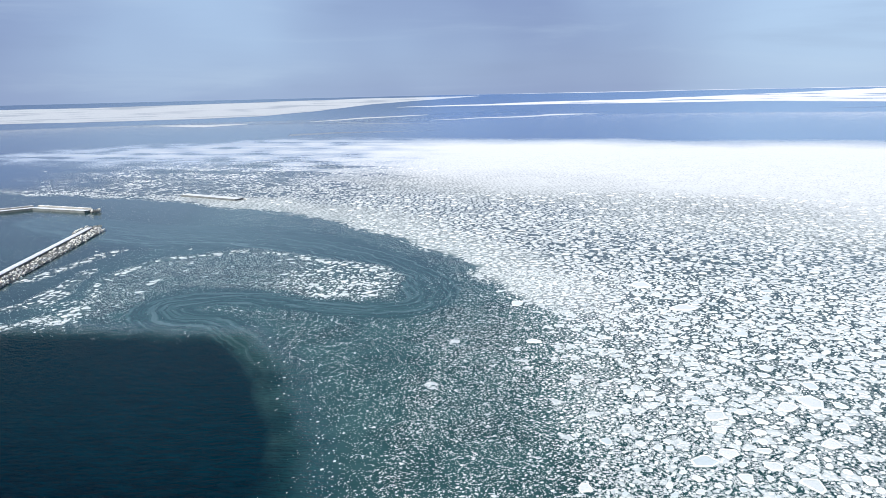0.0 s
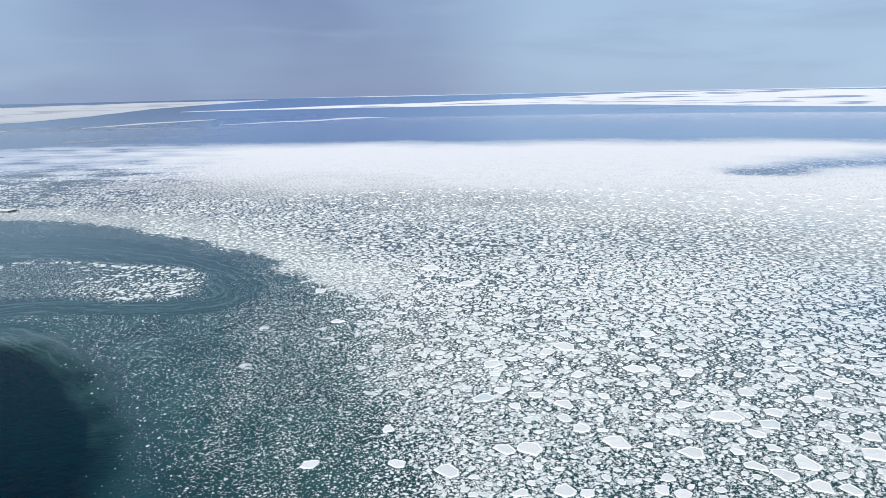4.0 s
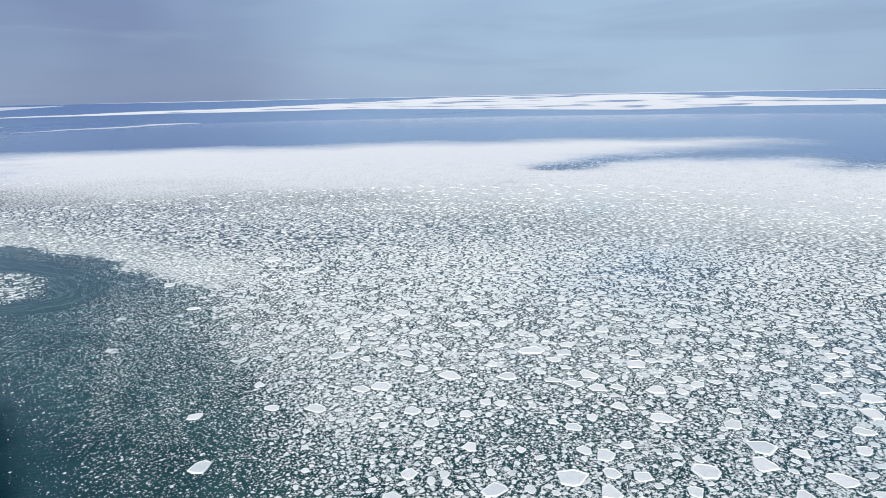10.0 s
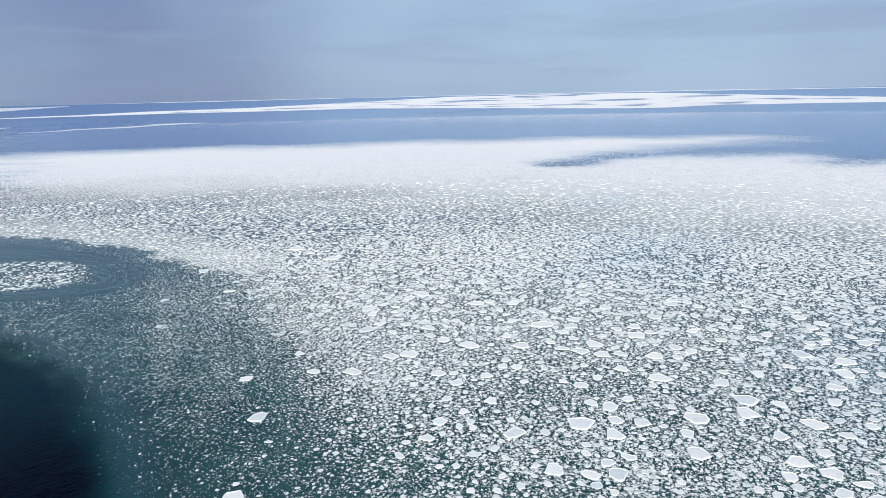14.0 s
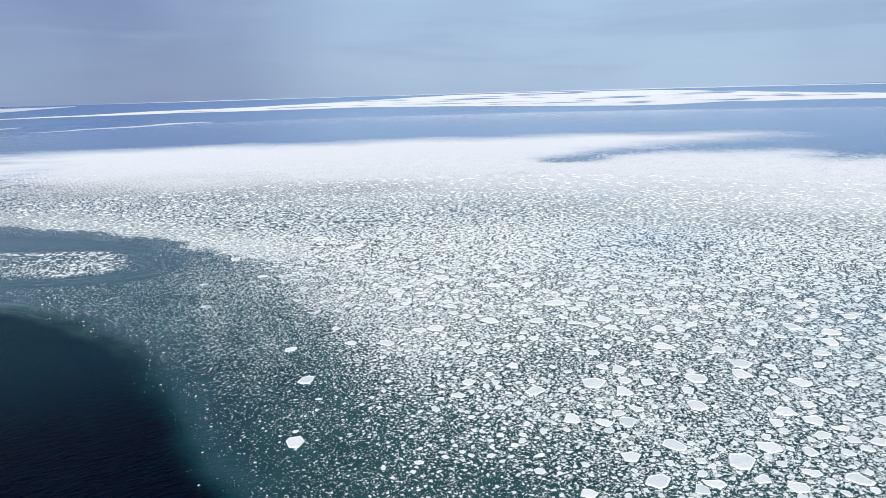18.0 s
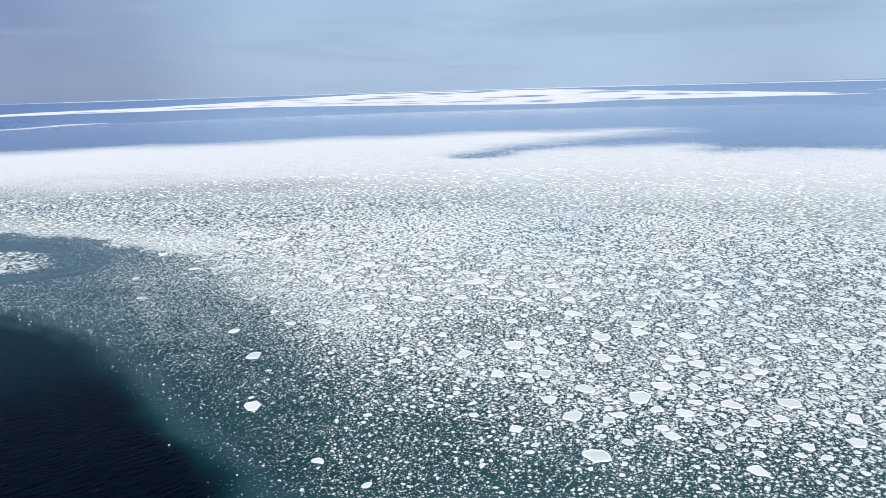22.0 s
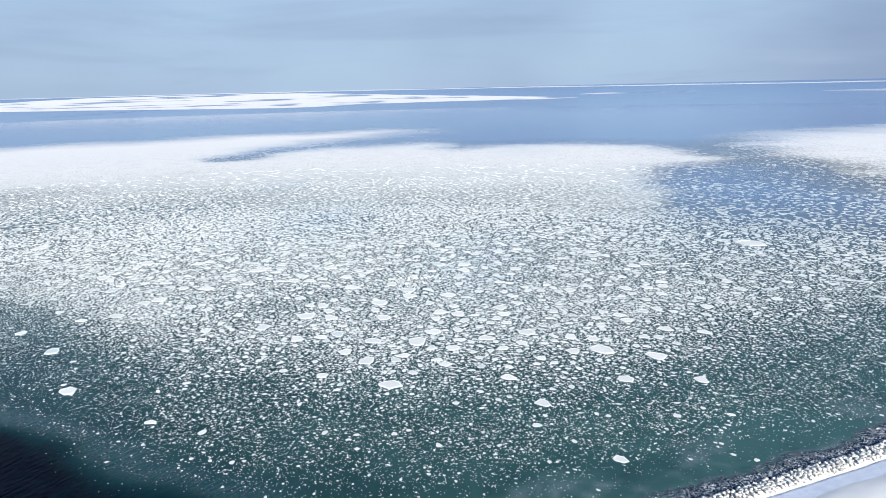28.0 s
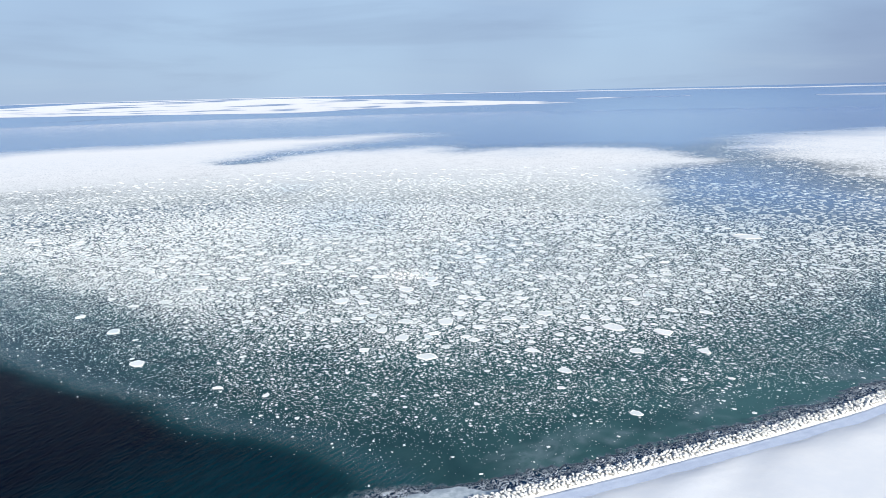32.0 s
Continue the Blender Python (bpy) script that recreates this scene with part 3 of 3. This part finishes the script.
LANDMARKS = FLOES_OUTER + FLOES_MIDDLE + FLOES_INNER
DRIFT = radians(62)  # the way the swell lines up the long sides of the floes
TRACK = [(0, 0), (-20, -60), (-80, -121), (-125, -152), (-172, -163)]


def outline(rng, n, long_side):
    """An angular floe outline of unit radius."""
    a = np.sort((np.arange(n) + rng.uniform(-0.42, 0.42, n)) * 2 * np.pi / n)
    r = rng.uniform(0.78, 1.12, n)
    return np.stack([np.cos(a) * r, np.sin(a) * r / long_side], 1)


def scatter_floes():
    """Throws floes of falling size on the plan until the wanted cover is reached; none overlap."""
    rng = np.random.RandomState(11)
    x0, y0, cell = -430.0, -260.0, 0.4
    nx, ny = 3000, 3080
    full = np.zeros((nx, ny), bool)
    kept = []

    def discs(r):
        m = int(math.ceil(r / cell))
        g = np.arange(-m, m + 1) * cell
        return m, (g[:, None] ** 2 + g[None] ** 2) <= (r + 0.05) ** 2

    for x, y, r in LANDMARKS:
        m, mask = discs(r * 1.1)
        i, j = int((x - x0) / cell), int((y - y0) / cell)
        full[i - m:i + m + 1, j - m:j + m + 1] |= mask
    # radius from, to, reach from the track, tries per square metre
    for lo, hi, reach, rate in ((2.9, 4.0, 720, 0.0055), (2.0, 2.9, 600, 0.013), (1.35, 2.0, 580, 0.045), (0.9, 1.35, 430, 0.18), (0.55, 0.9, 400, 0.75), (0.36, 0.58, 330, 1.35)):
        n = int(rate * 1180 * 1200)
        x, y = rng.uniform(-420, 760, n), rng.uniform(-240, 960, n)
        d, _, _ = line_distance(x, y, TRACK)
        bearing = np.degrees(np.arctan2(y + 60, x + 60))
        ok = (d < reach) & (bearing > -42) & (bearing < 125)
        x, y = x[ok], y[ok]
        cover, largest, *_ = plan_fields(x, y)
        r = rng.uniform(lo, hi, len(x))
        stray = (rng.uniform(0, 1, len(x)) < 0.22 * smooth(y, 150, 40)) & (r < 1.7)
        ok = (stray | (r < largest * rng.uniform(0.55, 1.1, len(x)) * np.exp(np.abs(rng.normal(0, 0.18, len(x)))))) & (rng.uniform(0, 1, len(x)) < cover ** 1.3)
        ok &= ~((x < -198) & (y < 480) & (r < 1.2) & (rng.uniform(0, 1, len(x)) < 0.8))
        for px, py, pr in zip(x[ok], y[ok], r[ok]):
            i, j = int((px - x0) / cell), int((py - y0) / cell)
            m, mask = discs_of.get(round(pr * 10)) or discs_of.setdefault(round(pr * 10), discs(round(pr * 10) / 10 * 0.97))
            if i < m or j < m or i + m >= nx or j + m >= ny:
                continue
            view = full[i - m:i + m + 1, j - m:j + m + 1]
            if (view & mask).any():
                continue
            view |= mask
            kept.append((px, py, pr))
    # beyond, out to the edge of the lead
    gx, gy = rng.uniform(-900, 1250, 52000), rng.uniform(-200, 1650, 52000)
    d, _, _ = line_distance(gx, gy, TRACK)
    bearing = np.degrees(np.arctan2(gy + 60, gx + 60))
    reached = (gx > -418) & (gx < 758) & (gy < 958) & (d < 930)
    cover = plan_fields(gx, gy)[0]
    ok = ~reached & (d > 600) & (d < 1150 + 350 * smooth(gx, 0, -200)) & (bearing > -30) & (bearing < 125) & (rng.uniform(0, 1, len(gx)) < smooth(gx, 80, -150) * cover ** 2 * smooth(d + 0.4 * gx, 1100, 700))
    kept += list(zip(gx[ok], gy[ok], rng.uniform(1.8, 4.2, ok.sum())))
    return np.array(kept)


discs_of = {}
floes = scatter_floes()
track_d, _, _ = line_distance(floes[:, 0], floes[:, 1], TRACK)


def build_floe_field(name, rows, n, rim, label, seed):
    """Many small floes as one mesh."""
    rng = np.random.RandomState(seed)
    c = len(rows)
    a = (np.arange(n)[None] + rng.uniform(-0.38, 0.38, (c, n))) * 2 * np.pi / n
    rad = rng.uniform(0.70, 1.10, (c, n)) * rows[:, 2:3]
    flat = rng.uniform(0.58, 0.92, (c, 1))
    turn = DRIFT + rng.normal(0, 0.6, (c, 1))
    u, v = np.cos(a) * rad, np.sin(a) * rad * flat
    lx, ly = u * np.cos(turn) - v * np.sin(turn), u * np.sin(turn) + v * np.cos(turn)
    thick = 0.05 + 0.045 * rows[:, 2:3] * rng.uniform(0.6, 1.5, (c, 1))
    tilt = rng.normal(0, 0.012, (c, 2))

    def ring(grow, z):
        zz = z + grow * (lx * tilt[:, :1] + ly * tilt[:, 1:])
        return np.stack([rows[:, :1] + lx * grow, rows[:, 1:2] + ly * grow, zz], 2)

    rings = [ring(1.0, np.full((c, 1), -0.12)), ring(0.97, thick)]
    marks = [np.zeros((c, n)), np.ones((c, n)) * (0.8 if rim else 0.35)]
    if rim:
        rings.append(ring(0.91, thick + 0.035))
        rings.append(ring(0.85, thick - 0.03))
        marks += [np.ones((c, n)), np.zeros((c, n))]
    layers = len(rings)
    verts = np.stack(rings, 1).reshape(-1, 3)
    base = np.arange(c)[:, None] * layers * n
    k = np.arange(n)[None]
    quads = []
    for l in range(layers - 1):
        p, q = base + l * n + k, base + l * n + (k + 1) % n
        quads.append(np.stack([p, q, q + n, p + n], 2).reshape(-1, 4))
    top = base + (layers - 1) * n + k
    data = mesh_from(name, verts, quads + [top], ICE)
    float_layer(data, "rim", np.stack(marks, 1).ravel())
    float_layer(data, "bare", cloud_shade(verts[:, 0], verts[:, 1]))
    tagged(new(name, data), label, "drift ice", kind="stuff")


def build_floes():
    big = np.argsort(track_d + np.where(floes[:, 2] > 2.4, 0, 1e6))[:300 - len(LANDMARKS)]
    rest = np.ones(len(floes), bool)
    rest[big] = False
    near, r = track_d < 380, floes[:, 2]
    for name, pick, n, rim, label in (
            ("rimmed_floes", rest & near & (r >= 1.35), 8, True, "white rimmed floes packed on dark water"),
            ("far_floes", rest & ~near & (r >= 1.35), 5, False, "white floes crowded far out in the pack"),
            ("small_floes", rest & (r < 1.35) & (r >= 0.9), 6, False, "small broken floes between larger ones"),
            ("floe_pieces", rest & (r < 0.9) & (r >= 0.55), 5, False, "broken pieces of floe adrift in the gaps"),
            ("ice_fragments", rest & (r < 0.55), 4, False, "scattered fragments of floating ice")):
        if pick.any():
            build_floe_field(name, floes[pick], n, rim, label, len(name))
    # single floes: a slab and the raised snow rim that the rubbing of floes pushes up
    rng = np.random.RandomState(5)
    kinds = []
    for k in range(14):
        n = int(rng.randint(5, 9))
        ring = outline(rng, n, rng.uniform(1.0, 1.35))
        ring = np.concatenate([ring, (ring + np.roll(ring, -1, 0)) / 2 * rng.uniform(0.97, 1.03, (n, 1))], 1).reshape(-1, 2)
        n = len(ring)
        i = np.arange(n)

        def level(grow, z):
            return np.c_[ring * grow, np.full(n, z) + rng.uniform(-0.012, 0.012, n)]

        verts = np.concatenate([level(1.0, -0.05), level(0.97, 0.075), level(0.80, 0.072), level(0.4, 0.078)])
        quads = [np.stack([l * n + i, l * n + (i + 1) % n, (l + 1) * n + (i + 1) % n, (l + 1) * n + i], 1) for l in range(3)]
        slab = mesh_from("slab", verts, quads + [(3 * n + i)[None]], ICE_SINGLE)
        float_layer(slab, "rim", np.zeros(len(verts)))
        wave = rng.uniform(0.75, 0.88, n)[:, None]
        inner = np.c_[ring * wave, np.full(n, 0.066)]
        verts = np.concatenate([level(0.985, 0.06), level(0.95, 0.10), np.c_[ring * (wave * 0.6 + 0.36), rng.uniform(0.10, 0.125, n)], inner])
        crust = mesh_from("raised_rim", verts, quads[:3], ICE_SINGLE)
        float_layer(crust, "rim", np.ones(len(verts)))
        kinds.append((slab, crust))
    spots = [(x, y, r * 1.2) for x, y, r in LANDMARKS] + [tuple(floes[k]) for k in big]
    for k, (x, y, r) in enumerate(spots):
        slab, crust = kinds[int(rng.randint(len(kinds)))]
        ob = new("ice_floe", slab)
        ob.matrix_basis = Matrix.LocRotScale((x, y, 0.02), Euler((rng.normal(0, 0.006), rng.normal(0, 0.006), DRIFT + rng.normal(0, 0.6) + math.pi * rng.randint(2))), (r * 1.08, r, r * rng.uniform(0.45, 0.7) + 0.5))
        size = "large" if r > 3.3 else "middling"
        tagged(ob, f"{size} flat snow-dusted ice floe afloat on dark sea", "ice floe", "large floes of the pack")
        rim_ob = new("raised_rim", crust)
        rim_ob.parent = ob
        tagged(rim_ob, "white ridge of rubbed-up snow")


build_floes()


# ---------------------------------------------------------------- beach, sea wall and snow field
def shore_run(step=2.0):
    """Points along the water line with the way inland, smoothed."""
    pts = np.array(SHORE, float)
    run = np.r_[0, np.cumsum(np.hypot(*np.diff(pts, axis=0).T))]
    s = np.arange(0, run[-1], step)
    p = np.stack([np.interp(s, run, pts[:, 0]), np.interp(s, run, pts[:, 1])], 1)
    for _ in range(30):
        p[1:-1] = (p[:-2] + 2 * p[1:-1] + p[2:]) / 4
    g = np.gradient(p, axis=0)
    g /= np.hypot(*g.T)[:, None]
    return p, np.stack([g[:, 1], -g[:, 0]], 1)


def strip(name, offsets, heights, mat, jitter=0.0, seed=1, smooth_shade=True, swell=0.0):
    """A ribbon of ground along the shore, from the given offsets inland and heights."""
    p, inland = shore_run()
    rng = np.random.RandomState(seed)
    rows = []
    for o, h in zip(offsets, heights):
        w = jitter * (ripple_field(p[:, 0], p[:, 1], 14, seed) * 0.6 + ripple_field(p[:, 0], p[:, 1], 5, seed + 1) * 0.4)
        away = inland * (o + w)[:, None] if o < 30 else inland * 26 + np.array((-0.62, -0.78)) * (o - 26)
        drift = swell * (0.7 * ripple_field(p[:, 0] + o, p[:, 1] - o, 46, seed + 2) + 0.3 * ripple_field(p[:, 0] + 2 * o, p[:, 1], 17, seed + 3))
        rows.append(np.c_[p + away, np.full(len(p), h) + drift * min(1.0, max(0.0, (o - 13) / 5)) + rng.uniform(-0.02, 0.02, len(p))])
    n = len(p)
    verts = np.concatenate(rows)
    i = np.arange(n - 1)
    quads = [np.stack([k * n + i, k * n + i + 1, (k + 1) * n + i + 1, (k + 1) * n + i], 1) for k in range(len(rows) - 1)]
    return mesh_from(name, verts, quads, mat, smooth_shade)


def build_shore():
    tagged(new("ground", strip("ground", (-7, -1, 1.0, 2.4), (-2.5, -0.7, 0.2, 0.8), CONCRETE_WET, 0.4, 3)),
           "wet rubble slope under the armour blocks", "shore", kind="structure")
    tagged(new("ice_foot", strip("ice_foot", (2.3, 4.0, 6.2, 7.2, 8.3), (0.85, 1.95, 2.4, 2.25, 1.95), CRUST, 0.3, 9)),
           "frozen spray and snow between the armour blocks", "ice foot", kind="structure")
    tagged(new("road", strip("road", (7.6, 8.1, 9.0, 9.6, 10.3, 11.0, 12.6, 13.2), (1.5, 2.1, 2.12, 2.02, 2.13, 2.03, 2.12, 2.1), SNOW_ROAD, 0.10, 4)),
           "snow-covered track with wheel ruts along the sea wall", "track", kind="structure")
    tagged(new("snow_field", strip("snow_field", (11.9, 13.0, 14.0, 15.5, 18.5, 22, 26, 34, 46, 60, 90, 140, 320), (1.95, 2.26, 2.55, 2.85, 3.3, 3.4, 3.5, 3.6, 3.8, 4.2, 5.0, 6.0, 9.0), SNOW, 0.5, 6, swell=0.55)),
           "smooth bright snow field above the sea wall", "snow field", kind="structure")


build_shore()


def tetrapod_meshes():
    """One armour block of four tapered legs, and the iced snow that caps it."""
    bm = bmesh.new()
    tips = [Vector((0, 0, 1)), Vector((0.943, 0, -0.333)), Vector((-0.471, 0.816, -0.333)), Vector((-0.471, -0.816, -0.333))]
    for tip in tips:
        m = tip.to_track_quat("Z", "Y").to_matrix().to_4x4() @ Matrix.Translation((0, 0, 0.52))
        bmesh.ops.create_cone(bm, cap_ends=True, segments=7, radius1=0.42, radius2=0.27, depth=1.05, matrix=m)
    block = bpy.data.meshes.new("block")
    bm.to_mesh(block)
    bm.free()
    block.materials.append(CONCRETE)
    caps = []
    for k in range(3):
        bm = bmesh.new()
        for tip in tips[:1] + tips[1 + k:3 + k]:
            c = tip * 0.82 + Vector((0, 0, 0.22))
            bmesh.ops.create_icosphere(bm, subdivisions=1, radius=0.63, matrix=Matrix.Translation(c) @ Matrix.Diagonal((1.15, 1.15, 0.8, 1)))
        for v in bm.verts:
            v.co += Vector((noise.noise(v.co * 3 + Vector((k, 0, 0))), noise.noise(v.co * 3 + Vector((0, 5, k))), noise.noise(v.co * 4))) * 0.30
        cap = bpy.data.meshes.new("snow_cap")
        bm.to_mesh(cap)
        bm.free()
        cap.materials.append(CRUST)
        for f in cap.polygons:
            f.use_smooth = True
        caps.append(cap)
    return block, caps


BLOCK, CAPS = tetrapod_meshes()


def put_tetrapods(places, group, label):
    """Single blocks, each with its cap of snow."""
    for x, y, z, s, turn, lean in places:
        ob = new("tetrapod", BLOCK)
        ob.matrix_basis = Matrix.LocRotScale((x, y, z), Euler((lean, -lean * 0.6, turn)), (s, s, s))
        tagged(ob, label, "tetrapod", group)
        piece("snow_cap", CAPS[int(turn * 7) % 3], ob)


def join_tetrapods(name, places, label, bare=0.0):
    """The far run of blocks as one mesh."""
    vs, fs, mats, base = [], [], [], 0
    for x, y, z, s, turn, lean in places:
        m = Matrix.LocRotScale((x, y, z), Euler((lean, -lean * 0.6, turn)), (s, s, s))
        for k, data in enumerate((BLOCK, CAPS[int(turn * 7) % 3])[:1 if (turn * 31) % 1.0 < bare else 2]):
            vs += [tuple(m @ v.co) for v in data.vertices]
            fs += [tuple(i + base for i in f.vertices) for f in data.polygons]
            mats += [k] * len(data.polygons)
            base += len(data.vertices)
    data = bpy.data.meshes.new(name)
    data.from_pydata(vs, [], fs)
    data.materials.append(CONCRETE)
    data.materials.append(CRUST)
    data.polygons.foreach_set("material_index", mats)
    tagged(new(name, data), label, "tetrapods", kind="stuff")


def build_armour():
    rng = np.random.RandomState(8)
    p, inland = shore_run(1.15)
    near, other = [], []
    for k in range(len(p) - 1):
        if not (-110 < p[k, 0] < 170):
            continue
        for row in range(5):
            o = 1.7 + row * 1.25 + rng.uniform(-0.3, 0.3)
            a = rng.uniform(-0.35, 0.35)
            q = p[k] + inland[k] * o + np.array([inland[k][1], -inland[k][0]]) * a
            z = (0.75, 1.25, 1.65, 1.95, 2.1)[row] + rng.uniform(-0.15, 0.2)
            spec = (q[0], q[1], z, rng.uniform(0.62, 0.86), rng.uniform(0, 6.2), rng.uniform(-0.5, 0.5))
            (near if -20 < p[k, 0] < 48 else other).append(spec)
    if len(near) > 300:
        other += near[300:]
        near = near[:300]
    put_tetrapods(near, "armour blocks of the sea wall", "snow-capped concrete tetrapod piled along the sea wall")
    join_tetrapods("tetrapod_bank", other, "bank of snow-capped concrete tetrapods along the beach")


build_armour()


# ---------------------------------------------------------------- harbour works
def box(bm, x0, x1, y0, y1, z0, z1, soft=0.12):
    """A bevelled block."""
    made = bmesh.ops.create_cube(bm, size=1.0, matrix=Matrix.Translation(((x0 + x1) / 2, (y0 + y1) / 2, (z0 + z1) / 2)) @ Matrix.Diagonal((x1 - x0, y1 - y0, z1 - z0, 1)))
    edges = {e for v in made["verts"] for e in v.link_edges}
    if soft:
        bmesh.ops.bevel(bm, geom=list(edges), offset=soft, segments=1, affect="EDGES")


def snow_bed(length, width, z, seed):
    """A drifted, uneven sheet of snow with rounded borders."""
    bm = bmesh.new()
    n, m = max(3, int(length / 1.2)), 6
    grid = []
    for i in range(n + 1):
        row = []
        for j in range(m + 1):
            x, y = length * i / n, width * (j / m - 0.5)
            edge = 0.0 if i in (0, n) or j in (0, m) else 1.0
            lift = edge * (0.22 + 0.14 * noise.noise(Vector((x * 0.4 + seed, y * 0.5, seed))))
            wander = 0.12 * noise.noise(Vector((x * 0.8, seed, y))) * (1 - edge)
            row.append(bm.verts.new((x, y + wander, z + lift)))
        grid.append(row)
    for i in range(n):
        for j in range(m):
            bm.faces.new((grid[i][j], grid[i + 1][j], grid[i + 1][j + 1], grid[i][j + 1]))
    return bm


def build_mole(name, runs, width, height, parapet, label, snow_share=0.9):
    """A run of concrete caissons with snow on top; each run is start, end and caisson count; parapet: side (+1 left, -1 right, 0 none)."""
    mole = tagged(new(name), label, "breakwater")
    seed = 0
    for (ax, ay), (bx, by), count in runs:
        length = math.hypot(bx - ax, by - ay) / count
        turn = math.degrees(math.atan2(by - ay, bx - ax))
        for k in range(count):
            seed += 1
            t = k / count
            m = pose(ax + (bx - ax) * t, ay + (by - ay) * t, 0, 0, 0, turn)
            bm = bmesh.new()
            box(bm, 0.04, length - 0.04, -width / 2, width / 2, -3.0, height)
            body = part("caisson", bm, CONCRETE_WET, mole)
            body.matrix_basis = m
            if parapet:
                bm = bmesh.new()
                y = parapet * width / 2
                box(bm, 0.06, length - 0.06, min(y, y - parapet * 1.1), max(y, y - parapet * 1.1), height + 0.004, height + 1.4, 0.1)
                part("parapet", bm, CONCRETE, body)
                part("parapet_snow", snow_bed(length, 0.9, height + 1.41, seed), SNOW, body).location = (0, y - parapet * 0.55, 0)
            wide = (width - (1.3 if parapet else 0.3)) * snow_share
            bed = part("snow_cover", snow_bed(length, wide, height + 0.01, seed + 50), SNOW, body)
            bed.location = (0, -parapet * 0.6, 0)
    return mole


def mound(name, line, rows, spread, top, side, seed, step=2.0, label="", parent=None, size=1.35):
    """Armour blocks heaped along one side of a mole, as one mesh."""
    rng = np.random.RandomState(seed)
    out = []
    for (ax, ay), (bx, by) in zip(line, line[1:]):
        length = math.hypot(bx - ax, by - ay)
        ux, uy = (bx - ax) / length, (by - ay) / length
        for k in range(int(length / step)):
            for row in range(rows):
                s, o = (k + rng.uniform(0, 1)) * step, side * (row + rng.uniform(-0.2, 0.4)) * spread / rows
                z = top * (1 - row / rows) + rng.uniform(-0.3, 0.3)
                out.append((ax + ux * s - uy * o, ay + uy * s + ux * o, z, size * rng.uniform(0.85, 1.15), rng.uniform(0, 6.2), rng.uniform(-0.9, 0.9)))
    join_tetrapods(name, out, label, 0.66)


# inner breakwater with its seaward mound, harbour pier with parapet, and a detached breakwater
build_mole("breakwater", [((-247, 340), (-271.8, 548), 18)], 5.0, 3.4, 0, "snow-topped concrete breakwater beside a heap of armour blocks")
mound("breakwater_armour", [(-242.6, 340), (-267.2, 552)], 4, 6.0, 2.0, -1, 4, 1.5, "snow-flecked tetrapods heaped against the breakwater", size=1.0)
mound("breakwater_head_armour", [(-276, 535), (-276.5, 556), (-268, 560)], 3, 5.0, 2.4, 1, 5, 1.3, "weathered tetrapods round the breakwater head", size=0.85)
build_mole("harbour_pier", [((-319, 645), (-382, 671), 7), ((-382, 671), (-480, 594), 13)], 9.0, 2.0, -1, "long concrete harbour pier with parapet under snow", 0.8)
mound("pier_head_armour", [(-315, 640), (-306, 644)], 3, 8.0, 2.2, 1, 6, 2.0, "dark tetrapods piled at the pier head")
build_mole("detached_breakwater", [((-198, 701), (-266, 743), 7)], 10.5, 1.9, 0, "low detached breakwater buried under smooth snow", 0.97)
mound("detached_armour", [(-193, 706), (-268, 751)], 2, 4.0, 0.2, 1, 7, 1.8, "tetrapods behind the detached breakwater", size=0.9)


# shelf of frozen slush at the water's edge, where the beach turns
def build_ice_shelf():
    bm = bmesh.new()
    rng = random.Random(4)
    rows = []
    for i in range(15):
        t = i / 14
        row = []
        for j in range(7):
            u = j / 6
            reach = 3.0 + 6.0 * math.sin(math.pi * min(1.0, 0.12 + t * 0.9)) + rng.uniform(-1.0, 1.0)
            x, y = -50 + 24 * t, -65 - 20 * t
            x, y = x + 0.66 * (u * reach - 2.5), y + 0.75 * (u * reach - 2.5)
            row.append(bm.verts.new((x, y, 0.75 * (1 - u) ** 0.6 - 0.12 + 0.30 * noise.noise(Vector((x * 0.9, y * 0.9, 3))))))
        rows.append(row)
    for a, b in zip(rows, rows[1:]):
        for k in range(6):
            bm.faces.new((a[k], b[k], b[k + 1], a[k + 1]))
    shelf = part("ice_shelf", bm, SLUSH)
    for f in shelf.data.polygons:
        f.use_smooth = True
    tagged(shelf, "low grey shelf of frozen slush washed by the surf", "shore ice", kind="structure")


SLUSH = make_plain("frozen_slush", (0.36, 0.43, 0.47), (0.68, 0.73, 0.76), 0.5, 0.5, 0.10, 2.5)
build_ice_shelf()
